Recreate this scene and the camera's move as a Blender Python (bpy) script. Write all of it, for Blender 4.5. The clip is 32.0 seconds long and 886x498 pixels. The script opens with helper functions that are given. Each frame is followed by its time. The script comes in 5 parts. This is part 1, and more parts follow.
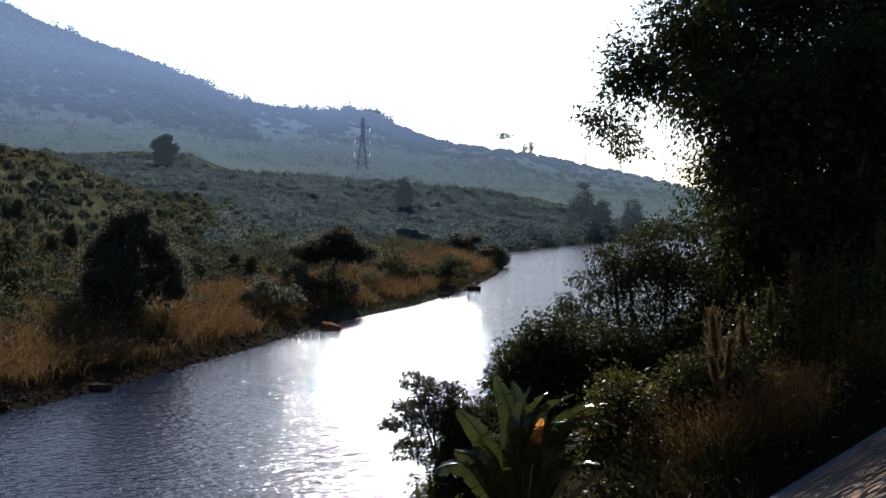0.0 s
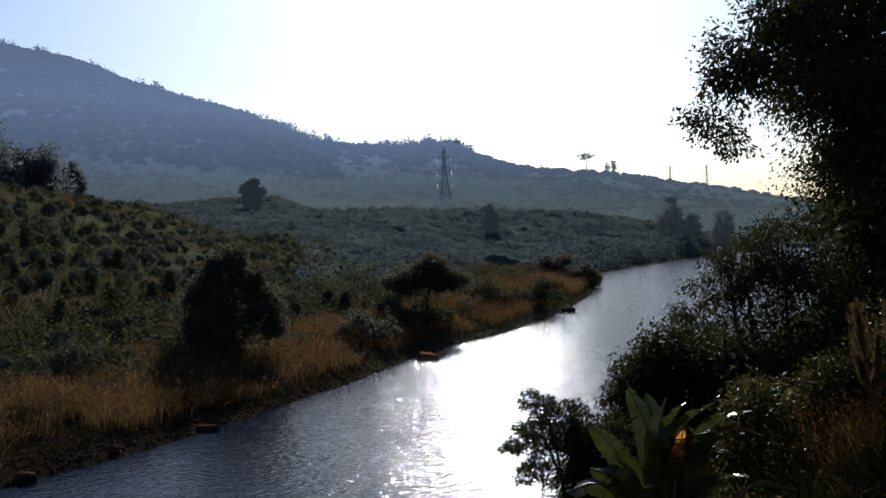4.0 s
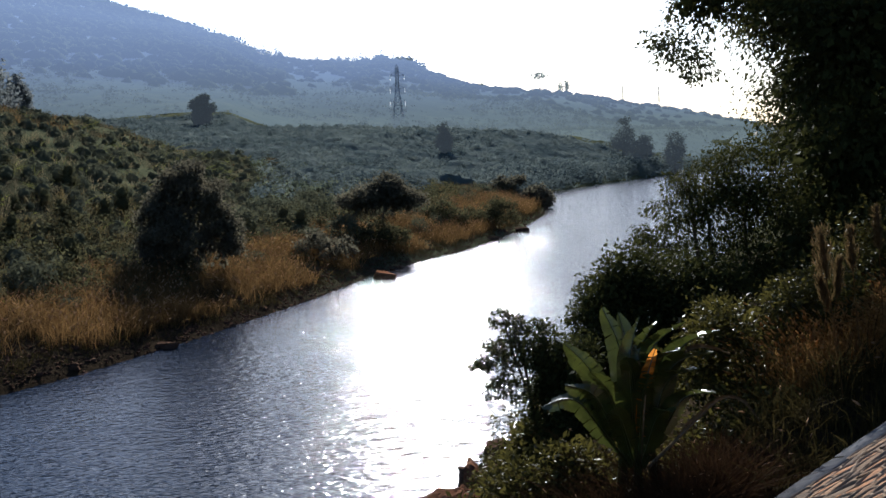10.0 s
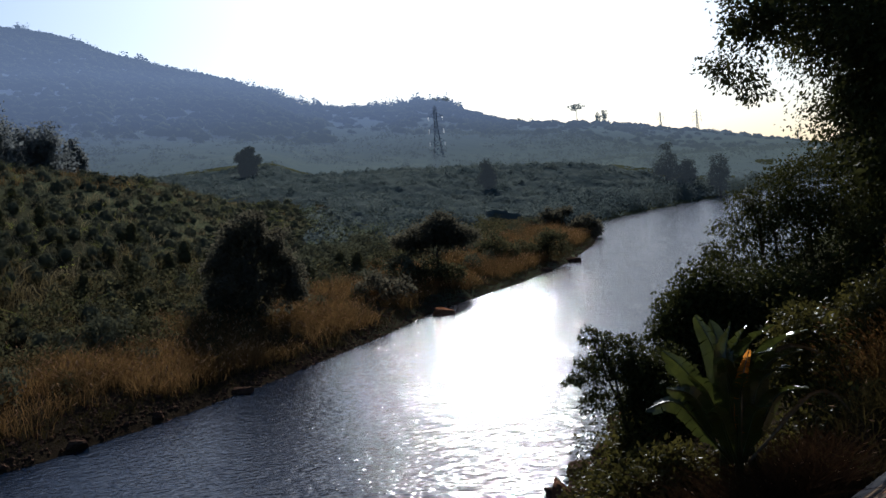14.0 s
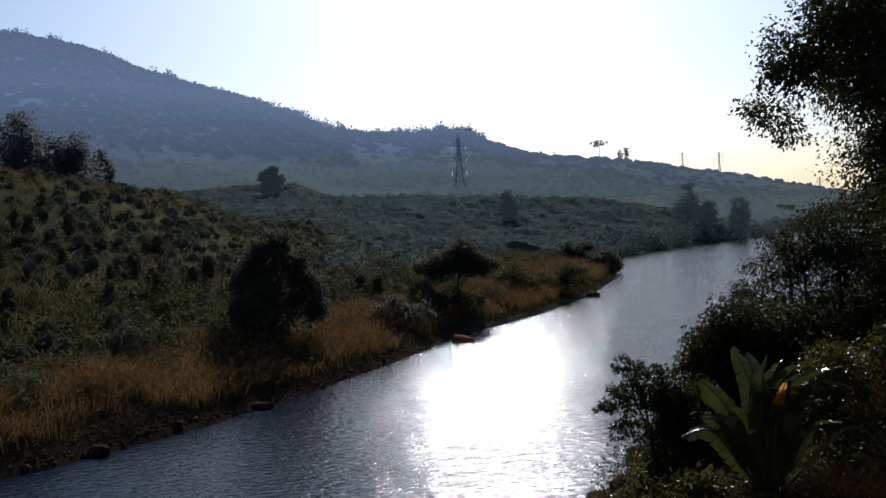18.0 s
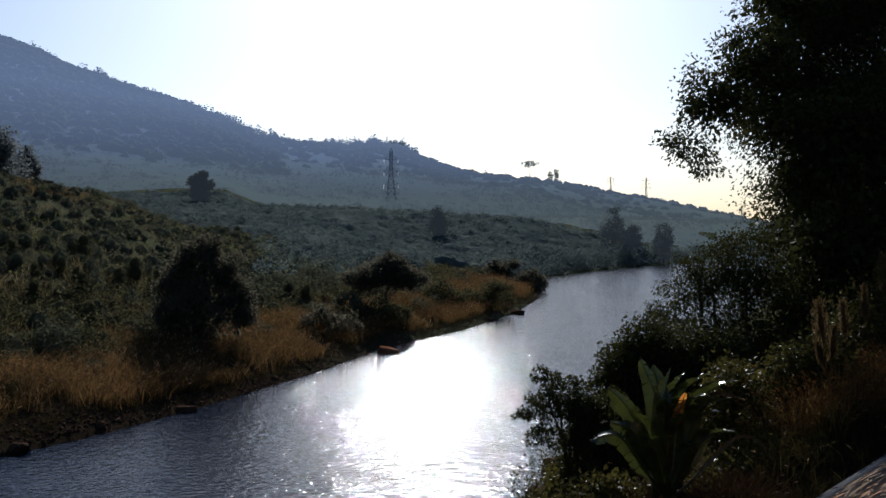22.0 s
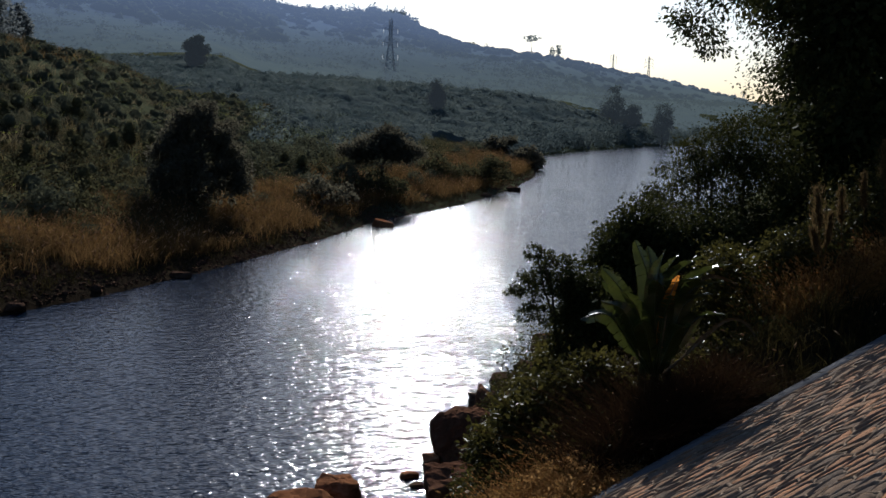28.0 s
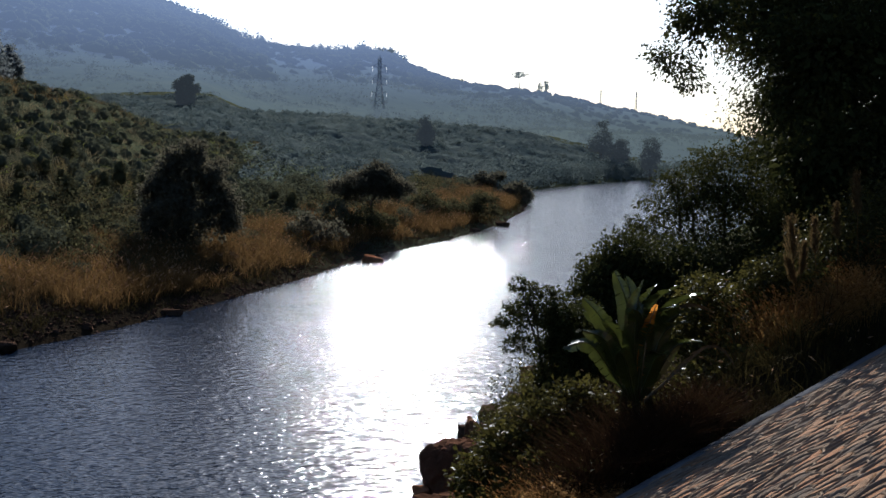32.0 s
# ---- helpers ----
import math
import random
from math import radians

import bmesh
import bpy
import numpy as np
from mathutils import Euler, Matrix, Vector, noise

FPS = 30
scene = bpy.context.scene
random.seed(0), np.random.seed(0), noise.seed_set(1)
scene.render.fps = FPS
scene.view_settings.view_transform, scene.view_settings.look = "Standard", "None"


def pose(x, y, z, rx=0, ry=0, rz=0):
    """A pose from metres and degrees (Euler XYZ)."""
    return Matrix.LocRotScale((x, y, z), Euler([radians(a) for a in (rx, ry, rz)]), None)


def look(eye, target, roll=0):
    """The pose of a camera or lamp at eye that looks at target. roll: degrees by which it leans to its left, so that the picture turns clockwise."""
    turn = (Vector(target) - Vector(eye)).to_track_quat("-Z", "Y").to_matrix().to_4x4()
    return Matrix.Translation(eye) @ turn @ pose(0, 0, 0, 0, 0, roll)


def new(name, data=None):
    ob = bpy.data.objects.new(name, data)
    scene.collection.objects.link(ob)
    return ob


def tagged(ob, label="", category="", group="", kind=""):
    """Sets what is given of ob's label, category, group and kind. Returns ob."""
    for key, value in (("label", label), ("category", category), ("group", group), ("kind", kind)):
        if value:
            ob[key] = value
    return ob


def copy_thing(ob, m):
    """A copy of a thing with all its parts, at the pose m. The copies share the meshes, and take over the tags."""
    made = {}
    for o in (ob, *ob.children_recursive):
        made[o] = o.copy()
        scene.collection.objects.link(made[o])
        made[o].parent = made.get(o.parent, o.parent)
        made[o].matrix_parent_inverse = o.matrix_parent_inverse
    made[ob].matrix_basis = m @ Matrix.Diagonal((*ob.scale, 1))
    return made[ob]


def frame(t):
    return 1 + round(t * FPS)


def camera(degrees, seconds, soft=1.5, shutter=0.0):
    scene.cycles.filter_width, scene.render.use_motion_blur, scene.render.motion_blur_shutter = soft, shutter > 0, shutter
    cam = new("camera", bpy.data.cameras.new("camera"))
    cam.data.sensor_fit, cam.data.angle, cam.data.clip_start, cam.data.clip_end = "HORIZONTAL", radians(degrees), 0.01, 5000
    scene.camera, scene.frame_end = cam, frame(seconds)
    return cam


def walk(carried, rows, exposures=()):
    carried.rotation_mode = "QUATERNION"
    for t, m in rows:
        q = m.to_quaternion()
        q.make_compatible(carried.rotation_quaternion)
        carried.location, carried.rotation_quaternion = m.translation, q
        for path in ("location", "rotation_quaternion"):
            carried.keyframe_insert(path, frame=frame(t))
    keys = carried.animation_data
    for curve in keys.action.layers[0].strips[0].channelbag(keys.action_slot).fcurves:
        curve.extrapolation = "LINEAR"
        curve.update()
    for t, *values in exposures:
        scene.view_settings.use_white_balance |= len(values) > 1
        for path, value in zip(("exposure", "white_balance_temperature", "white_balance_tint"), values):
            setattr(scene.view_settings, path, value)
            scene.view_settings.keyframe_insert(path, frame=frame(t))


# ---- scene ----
cam = camera(47.7, 32.0)
PATH = [
    (0, (1.633, 1.564, 10.406), (2.274, 21.527, 9.371), 1.50),
    (0.5, (1.562, 1.628, 10.423), (1.440, 21.602, 9.414), 1.33),
    (1, (1.591, 1.860, 10.369), (0.211, 21.794, 9.513), 0.11),
    (1.5, (1.565, 2.063, 10.239), (-0.946, 21.897, 9.659), -0.52),
    (2, (1.489, 2.179, 10.244), (-0.689, 22.057, 9.873), -1.25),
    (2.5, (1.458, 2.320, 10.275), (0.587, 22.299, 10.033), -1.79),
    (4.5, (1.028, 2.069, 10.124), (-0.155, 22.019, 9.359), -2.66),
    (5, (0.845, 1.228, 10.154), (-0.773, 21.030, 7.859), -1.95),
    (5.5, (0.760, 1.047, 10.174), (-0.805, 20.646, 6.507), -1.51),
    (6, (0.710, 0.992, 10.191), (-0.792, 20.449, 5.817), -1.14),
    (6.5, (0.720, 1.178, 10.135), (-0.732, 20.628, 5.709), -1.15),
    (7, (0.760, 1.425, 10.101), (-0.566, 20.893, 5.713), -1.14),
    (7.5, (0.754, 1.565, 10.105), (-0.315, 21.073, 5.828), -0.81),
    (8, (0.754, 1.700, 10.103), (0.020, 21.320, 6.291), -0.53),
    (8.5, (0.799, 1.604, 10.178), (0.275, 21.328, 6.903), -0.47),
    (9, (0.734, 1.420, 10.277), (0.509, 21.225, 7.504), -0.45),
    (9.5, (0.769, 1.765, 10.227), (0.667, 21.623, 7.847), -0.79),
    (10, (0.809, 1.983, 10.217), (0.641, 21.871, 8.110), -1.80),
    (10.5, (0.792, 2.100, 10.210), (0.520, 22.002, 8.256), -2.89),
    (11, (0.671, 2.030, 10.213), (0.326, 21.940, 8.351), -3.82),
    (11.5, (0.493, 1.800, 10.212), (0.123, 21.715, 8.412), -4.29),
    (12, (0.341, 1.717, 10.211), (-0.049, 21.633, 8.429), -4.93),
    (12.5, (0.246, 1.484, 10.167), (-0.178, 21.396, 8.342), -5.32),
    (13, (0.164, 1.012, 10.173), (-0.463, 20.919, 8.355), -5.75),
    (13.5, (0.044, 0.696, 10.169), (-0.779, 20.616, 8.586), -5.64),
    (14, (-0.051, 0.637, 10.189), (-1.065, 20.570, 8.896), -5.41),
    (14.5, (-0.126, 0.829, 10.125), (-1.355, 20.759, 8.991), -5.21),
    (16.5, (-0.416, 0.605, 10.115), (-2.149, 20.511, 9.250), -4.09),
    (17, (-0.466, 0.463, 10.109), (-2.060, 20.383, 9.294), -3.55),
    (17.5, (-0.491, 0.323, 10.089), (-1.896, 20.260, 9.337), -2.89),
    (18, (-0.557, 0.036, 10.120), (-1.848, 19.982, 9.420), -2.48),
    (18.5, (-0.593, -0.270, 10.130), (-1.728, 19.685, 9.435), -2.13),
    (19, (-0.605, -0.636, 10.132), (-1.466, 19.335, 9.513), -1.71),
    (19.5, (-0.634, -1.004, 10.133), (-1.192, 18.980, 9.558), -1.17),
    (20, (-0.617, -1.120, 10.128), (-0.944, 18.870, 9.562), -0.84),
    (20.5, (-0.632, -1.219, 10.113), (-0.790, 18.773, 9.582), -0.38),
    (21, (-0.610, -1.233, 10.112), (-0.665, 18.761, 9.630), -0.10),
    (21.5, (-0.614, -1.240, 10.118), (-0.565, 18.755, 9.664), 0.02),
    (22, (-0.602, -1.137, 10.106), (-0.459, 18.858, 9.660), 0.07),
    (22.5, (-0.590, -1.117, 10.106), (-0.366, 18.877, 9.662), 0.13),
    (23, (-0.595, -1.202, 10.124), (-0.296, 18.791, 9.675), 0.21),
    (23.5, (-0.619, -1.345, 10.133), (-0.260, 18.646, 9.665), 0.45),
    (24, (-0.668, -1.447, 10.134), (-0.222, 18.539, 9.523), 0.67),
    (24.5, (-0.694, -1.402, 10.131), (-0.142, 18.567, 9.174), 0.67),
    (25, (-0.698, -1.310, 10.119), (-0.029, 18.627, 8.686), 0.86),
    (25.5, (-0.685, -1.253, 10.099), (0.070, 18.657, 8.366), 0.92),
    (27.5, (-0.650, -1.125, 10.120), (-0.128, 18.723, 7.709), 2.17),
    (28, (-0.593, -0.950, 10.092), (-0.330, 18.832, 7.159), 1.89),
    (28.5, (-0.532, -0.752, 10.083), (-0.549, 18.961, 6.707), 1.36),
    (29, (-0.477, -0.558, 10.055), (-0.772, 19.120, 6.498), 1.01),
    (29.5, (-0.450, -0.397, 10.039), (-0.933, 19.289, 6.543), 0.71),
    (30, (-0.463, -0.336, 10.028), (-0.984, 19.368, 6.644), 0.59),
    (30.5, (-0.480, -0.584, 10.044), (-0.902, 19.142, 6.775), 0.80),
    (31, (-0.486, -0.892, 10.048), (-0.737, 18.883, 7.073), 1.00),
    (31.5, (-0.502, -1.217, 10.080), (-0.407, 18.611, 7.467), 1.21),
    (32, (-0.496, -1.444, 10.105), (-0.068, 18.428, 7.882), 1.33),
]
walk(cam, [(t, look(eye, target, roll)) for t, eye, target, roll in PATH], [(t, stops, 5740, 10) for t, stops in (
    (0.0, 0.95), (2.0, 0.6), (5.0, 0.3), (6.0, 0.75), (7.0, 1.08), (9.0, 1.28), (11.0, 1.18), (13.0, 0.65), (17.0, 0.2),
    (21.0, 0.3), (24.0, 0.25), (28.0, 0.35), (30.0, 0.67), (32.0, 0.83))])

# ---- light and sky ----
SUN_AZ, SUN_EL = -0.8, 30.0      # degrees, clockwise from +y
world = bpy.data.worlds.new("world")
scene.world = world
world.use_nodes = True
wn = world.node_tree
sky = wn.nodes.new("ShaderNodeTexSky")
sky.sky_type, sky.sun_disc = "NISHITA", False
sky.sun_elevation, sky.sun_rotation = radians(SUN_EL), radians(SUN_AZ)
sky.altitude, sky.air_density, sky.dust_density, sky.ozone_density = 300, 1.0, 1.8, 4.0
wn.nodes["Background"].inputs["Strength"].default_value = 0.068
wn.links.new(sky.outputs[0], wn.nodes["Background"].inputs["Color"])
lamp = bpy.data.lights.new("sun", "SUN")
lamp.energy, lamp.angle, lamp.color = 5.0, radians(0.53), (1.0, 0.93, 0.83)
sun = new("sun", lamp)
sun.matrix_world = look((0, 0, 60), (-100 * math.sin(radians(SUN_AZ)), -100 * math.cos(radians(SUN_AZ)), 60 - 100 * math.tan(radians(SUN_EL))))

# ---- materials ----


def shader(name):
    m = bpy.data.materials.new(name)
    m.use_nodes = True
    return m, m.node_tree, m.node_tree.nodes["Principled BSDF"]


def wire(nt, a, out, b, inp):
    nt.links.new(a.outputs[out], b.inputs[inp])


def noise_node(nt, scale, detail=4.0, rough=0.6, kind="Object"):
    tc = nt.nodes.new("ShaderNodeTexCoord")
    n = nt.nodes.new("ShaderNodeTexNoise")
    n.inputs["Scale"].default_value, n.inputs["Detail"].default_value, n.inputs["Roughness"].default_value = scale, detail, rough
    wire(nt, tc, kind, n, "Vector")
    return n


def ramp_node(nt, stops):
    r = nt.nodes.new("ShaderNodeValToRGB")
    while len(r.color_ramp.elements) < len(stops):
        r.color_ramp.elements.new(0.5)
    for e, (p, c) in zip(r.color_ramp.elements, stops):
        e.position, e.color = p, (*c, 1)
    return r


def mix_rgb(nt, a, b, fac, blend="MIX"):
    m = nt.nodes.new("ShaderNodeMix")
    m.data_type, m.blend_type = "RGBA", blend
    for sock, v in ((0, fac), (6, a), (7, b)):
        if isinstance(v, tuple) and len(v) == 2:
            wire(nt, v[0], v[1], m, sock)
        elif isinstance(v, tuple):
            m.inputs[sock].default_value = (*v, 1)
        else:
            m.inputs[sock].default_value = v
    return (m, 2)


def bump_into(nt, bsdf, src, strength, distance):
    b = nt.nodes.new("ShaderNodeBump")
    b.inputs["Strength"].default_value, b.inputs["Distance"].default_value = strength, distance
    wire(nt, *src, b, "Height")
    wire(nt, b, "Normal", bsdf, "Normal")


def mottled(name, low, mid, high, fine=6.0, coarse=0.8, rough=0.85, bump=0.5, dist=0.03, gloss=0.0):
    """A rough natural surface: fine grain over coarse stains."""
    m, nt, p = shader(name)
    f, c = noise_node(nt, fine, 8, 0.7), noise_node(nt, coarse, 3, 0.5)
    r = ramp_node(nt, [(0.3, low), (0.52, mid), (0.72, high)])
    mix = nt.nodes.new("ShaderNodeMath")
    mix.operation = "MULTIPLY_ADD"
    mix.inputs[1].default_value = 0.55
    half = nt.nodes.new("ShaderNodeMath")
    half.operation = "MULTIPLY"
    half.inputs[1].default_value = 0.45
    wire(nt, c, 0, half, 0)
    wire(nt, f, 0, mix, 0)
    wire(nt, half, 0, mix, 2)
    wire(nt, mix, 0, r, 0)
    wire(nt, r, 0, p, "Base Color")
    p.inputs["Roughness"].default_value = rough
    p.inputs["IOR"].default_value = 1.0 + gloss
    bump_into(nt, p, (f, 0), bump, dist)
    return m


def leafy(name, low, high, clear=0.3, rough=0.42, glow=None, gloss=0.0, grain=0.6, patches=0.6, span=0.35):
    """Leaves or blades: each one its own tint, light shining through."""
    m, nt, p = shader(name)
    geo = nt.nodes.new("ShaderNodeNewGeometry")
    n = noise_node(nt, span, 3, 0.5)
    add = nt.nodes.new("ShaderNodeMath")
    add.operation = "MULTIPLY_ADD"
    add.inputs[1].default_value, add.inputs[2].default_value = grain, 0.55 - 0.5 * (grain + patches)
    wire(nt, geo, "Random Per Island", add, 0)
    add2 = nt.nodes.new("ShaderNodeMath")
    add2.operation = "MULTIPLY_ADD"
    add2.inputs[1].default_value = patches
    wire(nt, n, 0, add2, 0)
    wire(nt, add, 0, add2, 2)
    r = ramp_node(nt, [(0.15, low), (0.85, high)])
    wire(nt, add2, 0, r, 0)
    wire(nt, r, 0, p, "Base Color")
    p.inputs["Roughness"].default_value = rough
    p.inputs["IOR"].default_value = 1.0 + gloss
    t = nt.nodes.new("ShaderNodeBsdfTranslucent")
    wire(nt, r, 0, t, "Color")
    mx = nt.nodes.new("ShaderNodeMixShader")
    mx.inputs[0].default_value = clear
    wire(nt, p, 0, mx, 1)
    wire(nt, t, 0, mx, 2)
    if glow:
        p.inputs["Emission Color"].default_value = (*glow[:3], 1)
        p.inputs["Emission Strength"].default_value = glow[3]
    wire(nt, mx, 0, nt.nodes["Material Output"], "Surface")
    return m


# airlight colour that the distant materials give off as emission
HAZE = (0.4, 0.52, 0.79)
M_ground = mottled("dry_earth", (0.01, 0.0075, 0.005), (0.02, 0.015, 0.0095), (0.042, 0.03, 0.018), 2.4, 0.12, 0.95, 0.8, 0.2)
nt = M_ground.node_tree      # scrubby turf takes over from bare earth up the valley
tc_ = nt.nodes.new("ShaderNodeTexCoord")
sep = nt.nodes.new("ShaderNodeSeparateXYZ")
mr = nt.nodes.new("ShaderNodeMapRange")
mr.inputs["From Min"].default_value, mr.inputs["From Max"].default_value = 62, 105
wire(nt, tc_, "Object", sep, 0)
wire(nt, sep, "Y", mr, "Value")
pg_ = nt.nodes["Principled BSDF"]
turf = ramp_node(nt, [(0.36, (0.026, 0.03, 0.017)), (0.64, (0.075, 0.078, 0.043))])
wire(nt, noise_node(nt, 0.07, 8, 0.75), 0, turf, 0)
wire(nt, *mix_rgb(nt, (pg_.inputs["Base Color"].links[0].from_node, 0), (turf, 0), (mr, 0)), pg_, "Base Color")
M_mount = mottled("hazy_far_slope", (0.009, 0.014, 0.008), (0.017, 0.024, 0.012), (0.036, 0.041, 0.018), 0.11, 0.018, 1.0, 0.5, 2.5)
M_rock = mottled("river_rock", (0.07, 0.029, 0.014), (0.165, 0.072, 0.034), (0.25, 0.125, 0.068), 3.5, 0.7, 0.75, 0.7, 0.06)
M_darkrock = mottled("bank_rock", (0.026, 0.016, 0.011), (0.055, 0.033, 0.022), (0.1, 0.062, 0.042), 2.5, 0.4, 0.85, 0.7, 0.08)
M_mortar = mottled("mortar", (0.09, 0.066, 0.046), (0.175, 0.13, 0.092), (0.265, 0.205, 0.15), 14, 1.6, 0.9, 0.5, 0.012)
M_concrete = mottled("edge_concrete", (0.05, 0.05, 0.052), (0.09, 0.09, 0.092), (0.14, 0.138, 0.135), 9, 1.1, 0.9, 0.4, 0.01)
M_bark = mottled("bark", (0.03, 0.024, 0.018), (0.07, 0.055, 0.04), (0.13, 0.105, 0.08), 7, 1.5, 0.95, 0.9, 0.03)
M_leaf_tree = leafy("tree_leaves", (0.014, 0.017, 0.006), (0.048, 0.048, 0.014), 0.3, 0.55, None, 0.06)
M_leaf_bank = leafy("dark_bank_leaves", (0.045, 0.043, 0.03), (0.105, 0.093, 0.062), 0.48, 0.8, None, 0.0, 0.35, 0.8, 0.5)
# leaf colour paled and blued to stand for haze over distant trees
M_leaf_dist = leafy("hazy_pale_tree_leaves", (0.075, 0.085, 0.088), (0.135, 0.146, 0.142), 0.55, 0.9, None, 0.0, 0.25, 0.8, 0.2)
M_leaf_bush = leafy("bush_leaves", (0.02, 0.019, 0.006), (0.07, 0.06, 0.014), 0.4, 0.42, None, 0.12)
M_leaf_far = leafy("bank_leaves", (0.026, 0.028, 0.016), (0.078, 0.072, 0.034), 0.42, 0.6)
M_leaf_plant = leafy("plantation_leaves", (0.032, 0.036, 0.024), (0.1, 0.1, 0.06), 0.34, 0.7, None, 0.0, 0.35, 0.9, 0.12)
M_leaf_yellow = leafy("yellow_green_leaves", (0.05, 0.056, 0.016), (0.13, 0.13, 0.04), 0.4, 0.5)
# valley woods: haze painted into the base colour, lighter and bluer than leaves
M_forest = leafy("hazy_forest_leaves", (0.05, 0.068, 0.07), (0.118, 0.137, 0.122), 0.35, 0.95, None, 0.0, 0.1, 1.7, 0.1)
nt = M_forest.node_tree
bump_into(nt, nt.nodes["Principled BSDF"], (noise_node(nt, 1.1, 6, 0.75), 0), 0.9, 0.5)
M_edge = leafy("forest_edge_leaves", (0.045, 0.058, 0.044), (0.125, 0.14, 0.088), 0.58, 0.8, None, 0.0, 0.25, 1.4, 0.13)
M_grass = leafy("golden_grass", (0.045, 0.029, 0.013), (0.165, 0.094, 0.034), 0.45, 0.7, None, 0.0, 0.4, 1.2, 0.22)
M_grass_dark = leafy("olive_grass", (0.042, 0.034, 0.016), (0.12, 0.092, 0.04), 0.35, 0.7, None, 0.03)
M_turf = leafy("dark_hill_turf", (0.043, 0.041, 0.028), (0.14, 0.113, 0.06), 0.45, 0.7, None, 0.0, 0.3, 1.3, 0.1)
M_grass_near = leafy("brown_near_grass", (0.1, 0.054, 0.016), (0.27, 0.15, 0.046), 0.5, 0.7, None, 0.04)
# two grasses with the shade of dense backlit tufts put into their colour
M_grass_shade = leafy("shade_dark_grass", (0.016, 0.014, 0.005), (0.05, 0.038, 0.013), 0.25, 0.7, None, 0.04)
M_grass_red = leafy("shade_dark_red_grass", (0.014, 0.008, 0.004), (0.04, 0.021, 0.01), 0.25, 0.7, None, 0.04)
M_reed = leafy("reed_plumes", (0.042, 0.027, 0.012), (0.11, 0.073, 0.031), 0.45, 0.8)
M_head = leafy("golden_seed_heads", (0.13, 0.07, 0.024), (0.31, 0.175, 0.065), 0.6, 0.8)
M_plume = leafy("seed_heads", (0.17, 0.1, 0.055), (0.36, 0.24, 0.14), 0.45, 0.8)
M_steel = mottled("galvanised_steel", (0.2, 0.21, 0.23), (0.26, 0.27, 0.29), (0.32, 0.33, 0.35), 3, 0.3, 0.6, 0.1, 0.01)
# far trees and field glow faintly: haze put into their emission
M_far_tree = leafy("hazy_ridge_trees", (0.014, 0.02, 0.011), (0.038, 0.046, 0.026), 0.3, 1.0, (*HAZE, 0.15), 0.0, 0.25, 1.0, 0.02)
M_hazy_tree = leafy("hazy_slope_trees", (0.014, 0.018, 0.012), (0.042, 0.047, 0.034), 0.3, 1.0, (0.42, 0.51, 0.6, 0.045), 0.0, 0.25, 1.0, 0.1)
M_far_field = leafy("hazy_field_grass", (0.16, 0.14, 0.07), (0.3, 0.26, 0.14), 0.3, 1.0, (*HAZE, 0.15), 0.0)
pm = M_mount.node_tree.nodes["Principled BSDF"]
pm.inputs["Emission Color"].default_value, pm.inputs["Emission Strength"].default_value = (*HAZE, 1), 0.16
# painted haze: emission strength and tint follow height and sunward side
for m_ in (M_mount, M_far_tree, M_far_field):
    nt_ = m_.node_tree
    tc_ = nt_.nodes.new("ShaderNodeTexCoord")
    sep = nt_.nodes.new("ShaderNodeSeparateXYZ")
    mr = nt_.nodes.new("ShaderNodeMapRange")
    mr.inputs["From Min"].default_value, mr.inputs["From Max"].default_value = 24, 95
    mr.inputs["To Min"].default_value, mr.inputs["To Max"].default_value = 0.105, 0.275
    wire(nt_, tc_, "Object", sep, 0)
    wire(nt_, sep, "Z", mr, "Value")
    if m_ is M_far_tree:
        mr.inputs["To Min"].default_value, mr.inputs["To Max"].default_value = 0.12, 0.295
    sunward = nt_.nodes.new("ShaderNodeMapRange")      # haze emission raised towards the sun, as brighter air
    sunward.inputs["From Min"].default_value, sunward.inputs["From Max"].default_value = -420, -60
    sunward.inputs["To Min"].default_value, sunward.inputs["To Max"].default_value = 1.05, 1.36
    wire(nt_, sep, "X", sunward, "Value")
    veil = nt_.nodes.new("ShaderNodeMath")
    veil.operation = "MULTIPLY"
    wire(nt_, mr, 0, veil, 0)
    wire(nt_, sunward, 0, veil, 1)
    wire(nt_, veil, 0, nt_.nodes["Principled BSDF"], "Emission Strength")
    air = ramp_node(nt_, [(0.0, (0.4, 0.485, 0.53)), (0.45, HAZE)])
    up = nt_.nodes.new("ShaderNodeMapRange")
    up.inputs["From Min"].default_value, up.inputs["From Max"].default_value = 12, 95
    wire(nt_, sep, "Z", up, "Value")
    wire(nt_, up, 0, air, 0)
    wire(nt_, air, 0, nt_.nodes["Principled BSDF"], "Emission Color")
ps_ = M_steel.node_tree.nodes["Principled BSDF"]
ps_.inputs["Metallic"].default_value = 0.1

# stones of the paving: each its own shade of brown, orange or grey
M_stone, nt, p = shader("paving_stone")
oi = nt.nodes.new("ShaderNodeObjectInfo")
geo = nt.nodes.new("ShaderNodeNewGeometry")
rs = ramp_node(nt, [(0.0, (0.06, 0.043, 0.031)), (0.25, (0.105, 0.07, 0.043)), (0.5, (0.145, 0.087, 0.047)), (0.75, (0.245, 0.112, 0.049)), (1.0, (0.175, 0.118, 0.071))])
rs.color_ramp.interpolation = "B_SPLINE"
wire(nt, oi, "Random", rs, 0)
gr = noise_node(nt, 9, 8, 0.7)
gr2 = ramp_node(nt, [(0.3, (0.45, 0.45, 0.47)), (0.7, (1.25, 1.2, 1.15))])
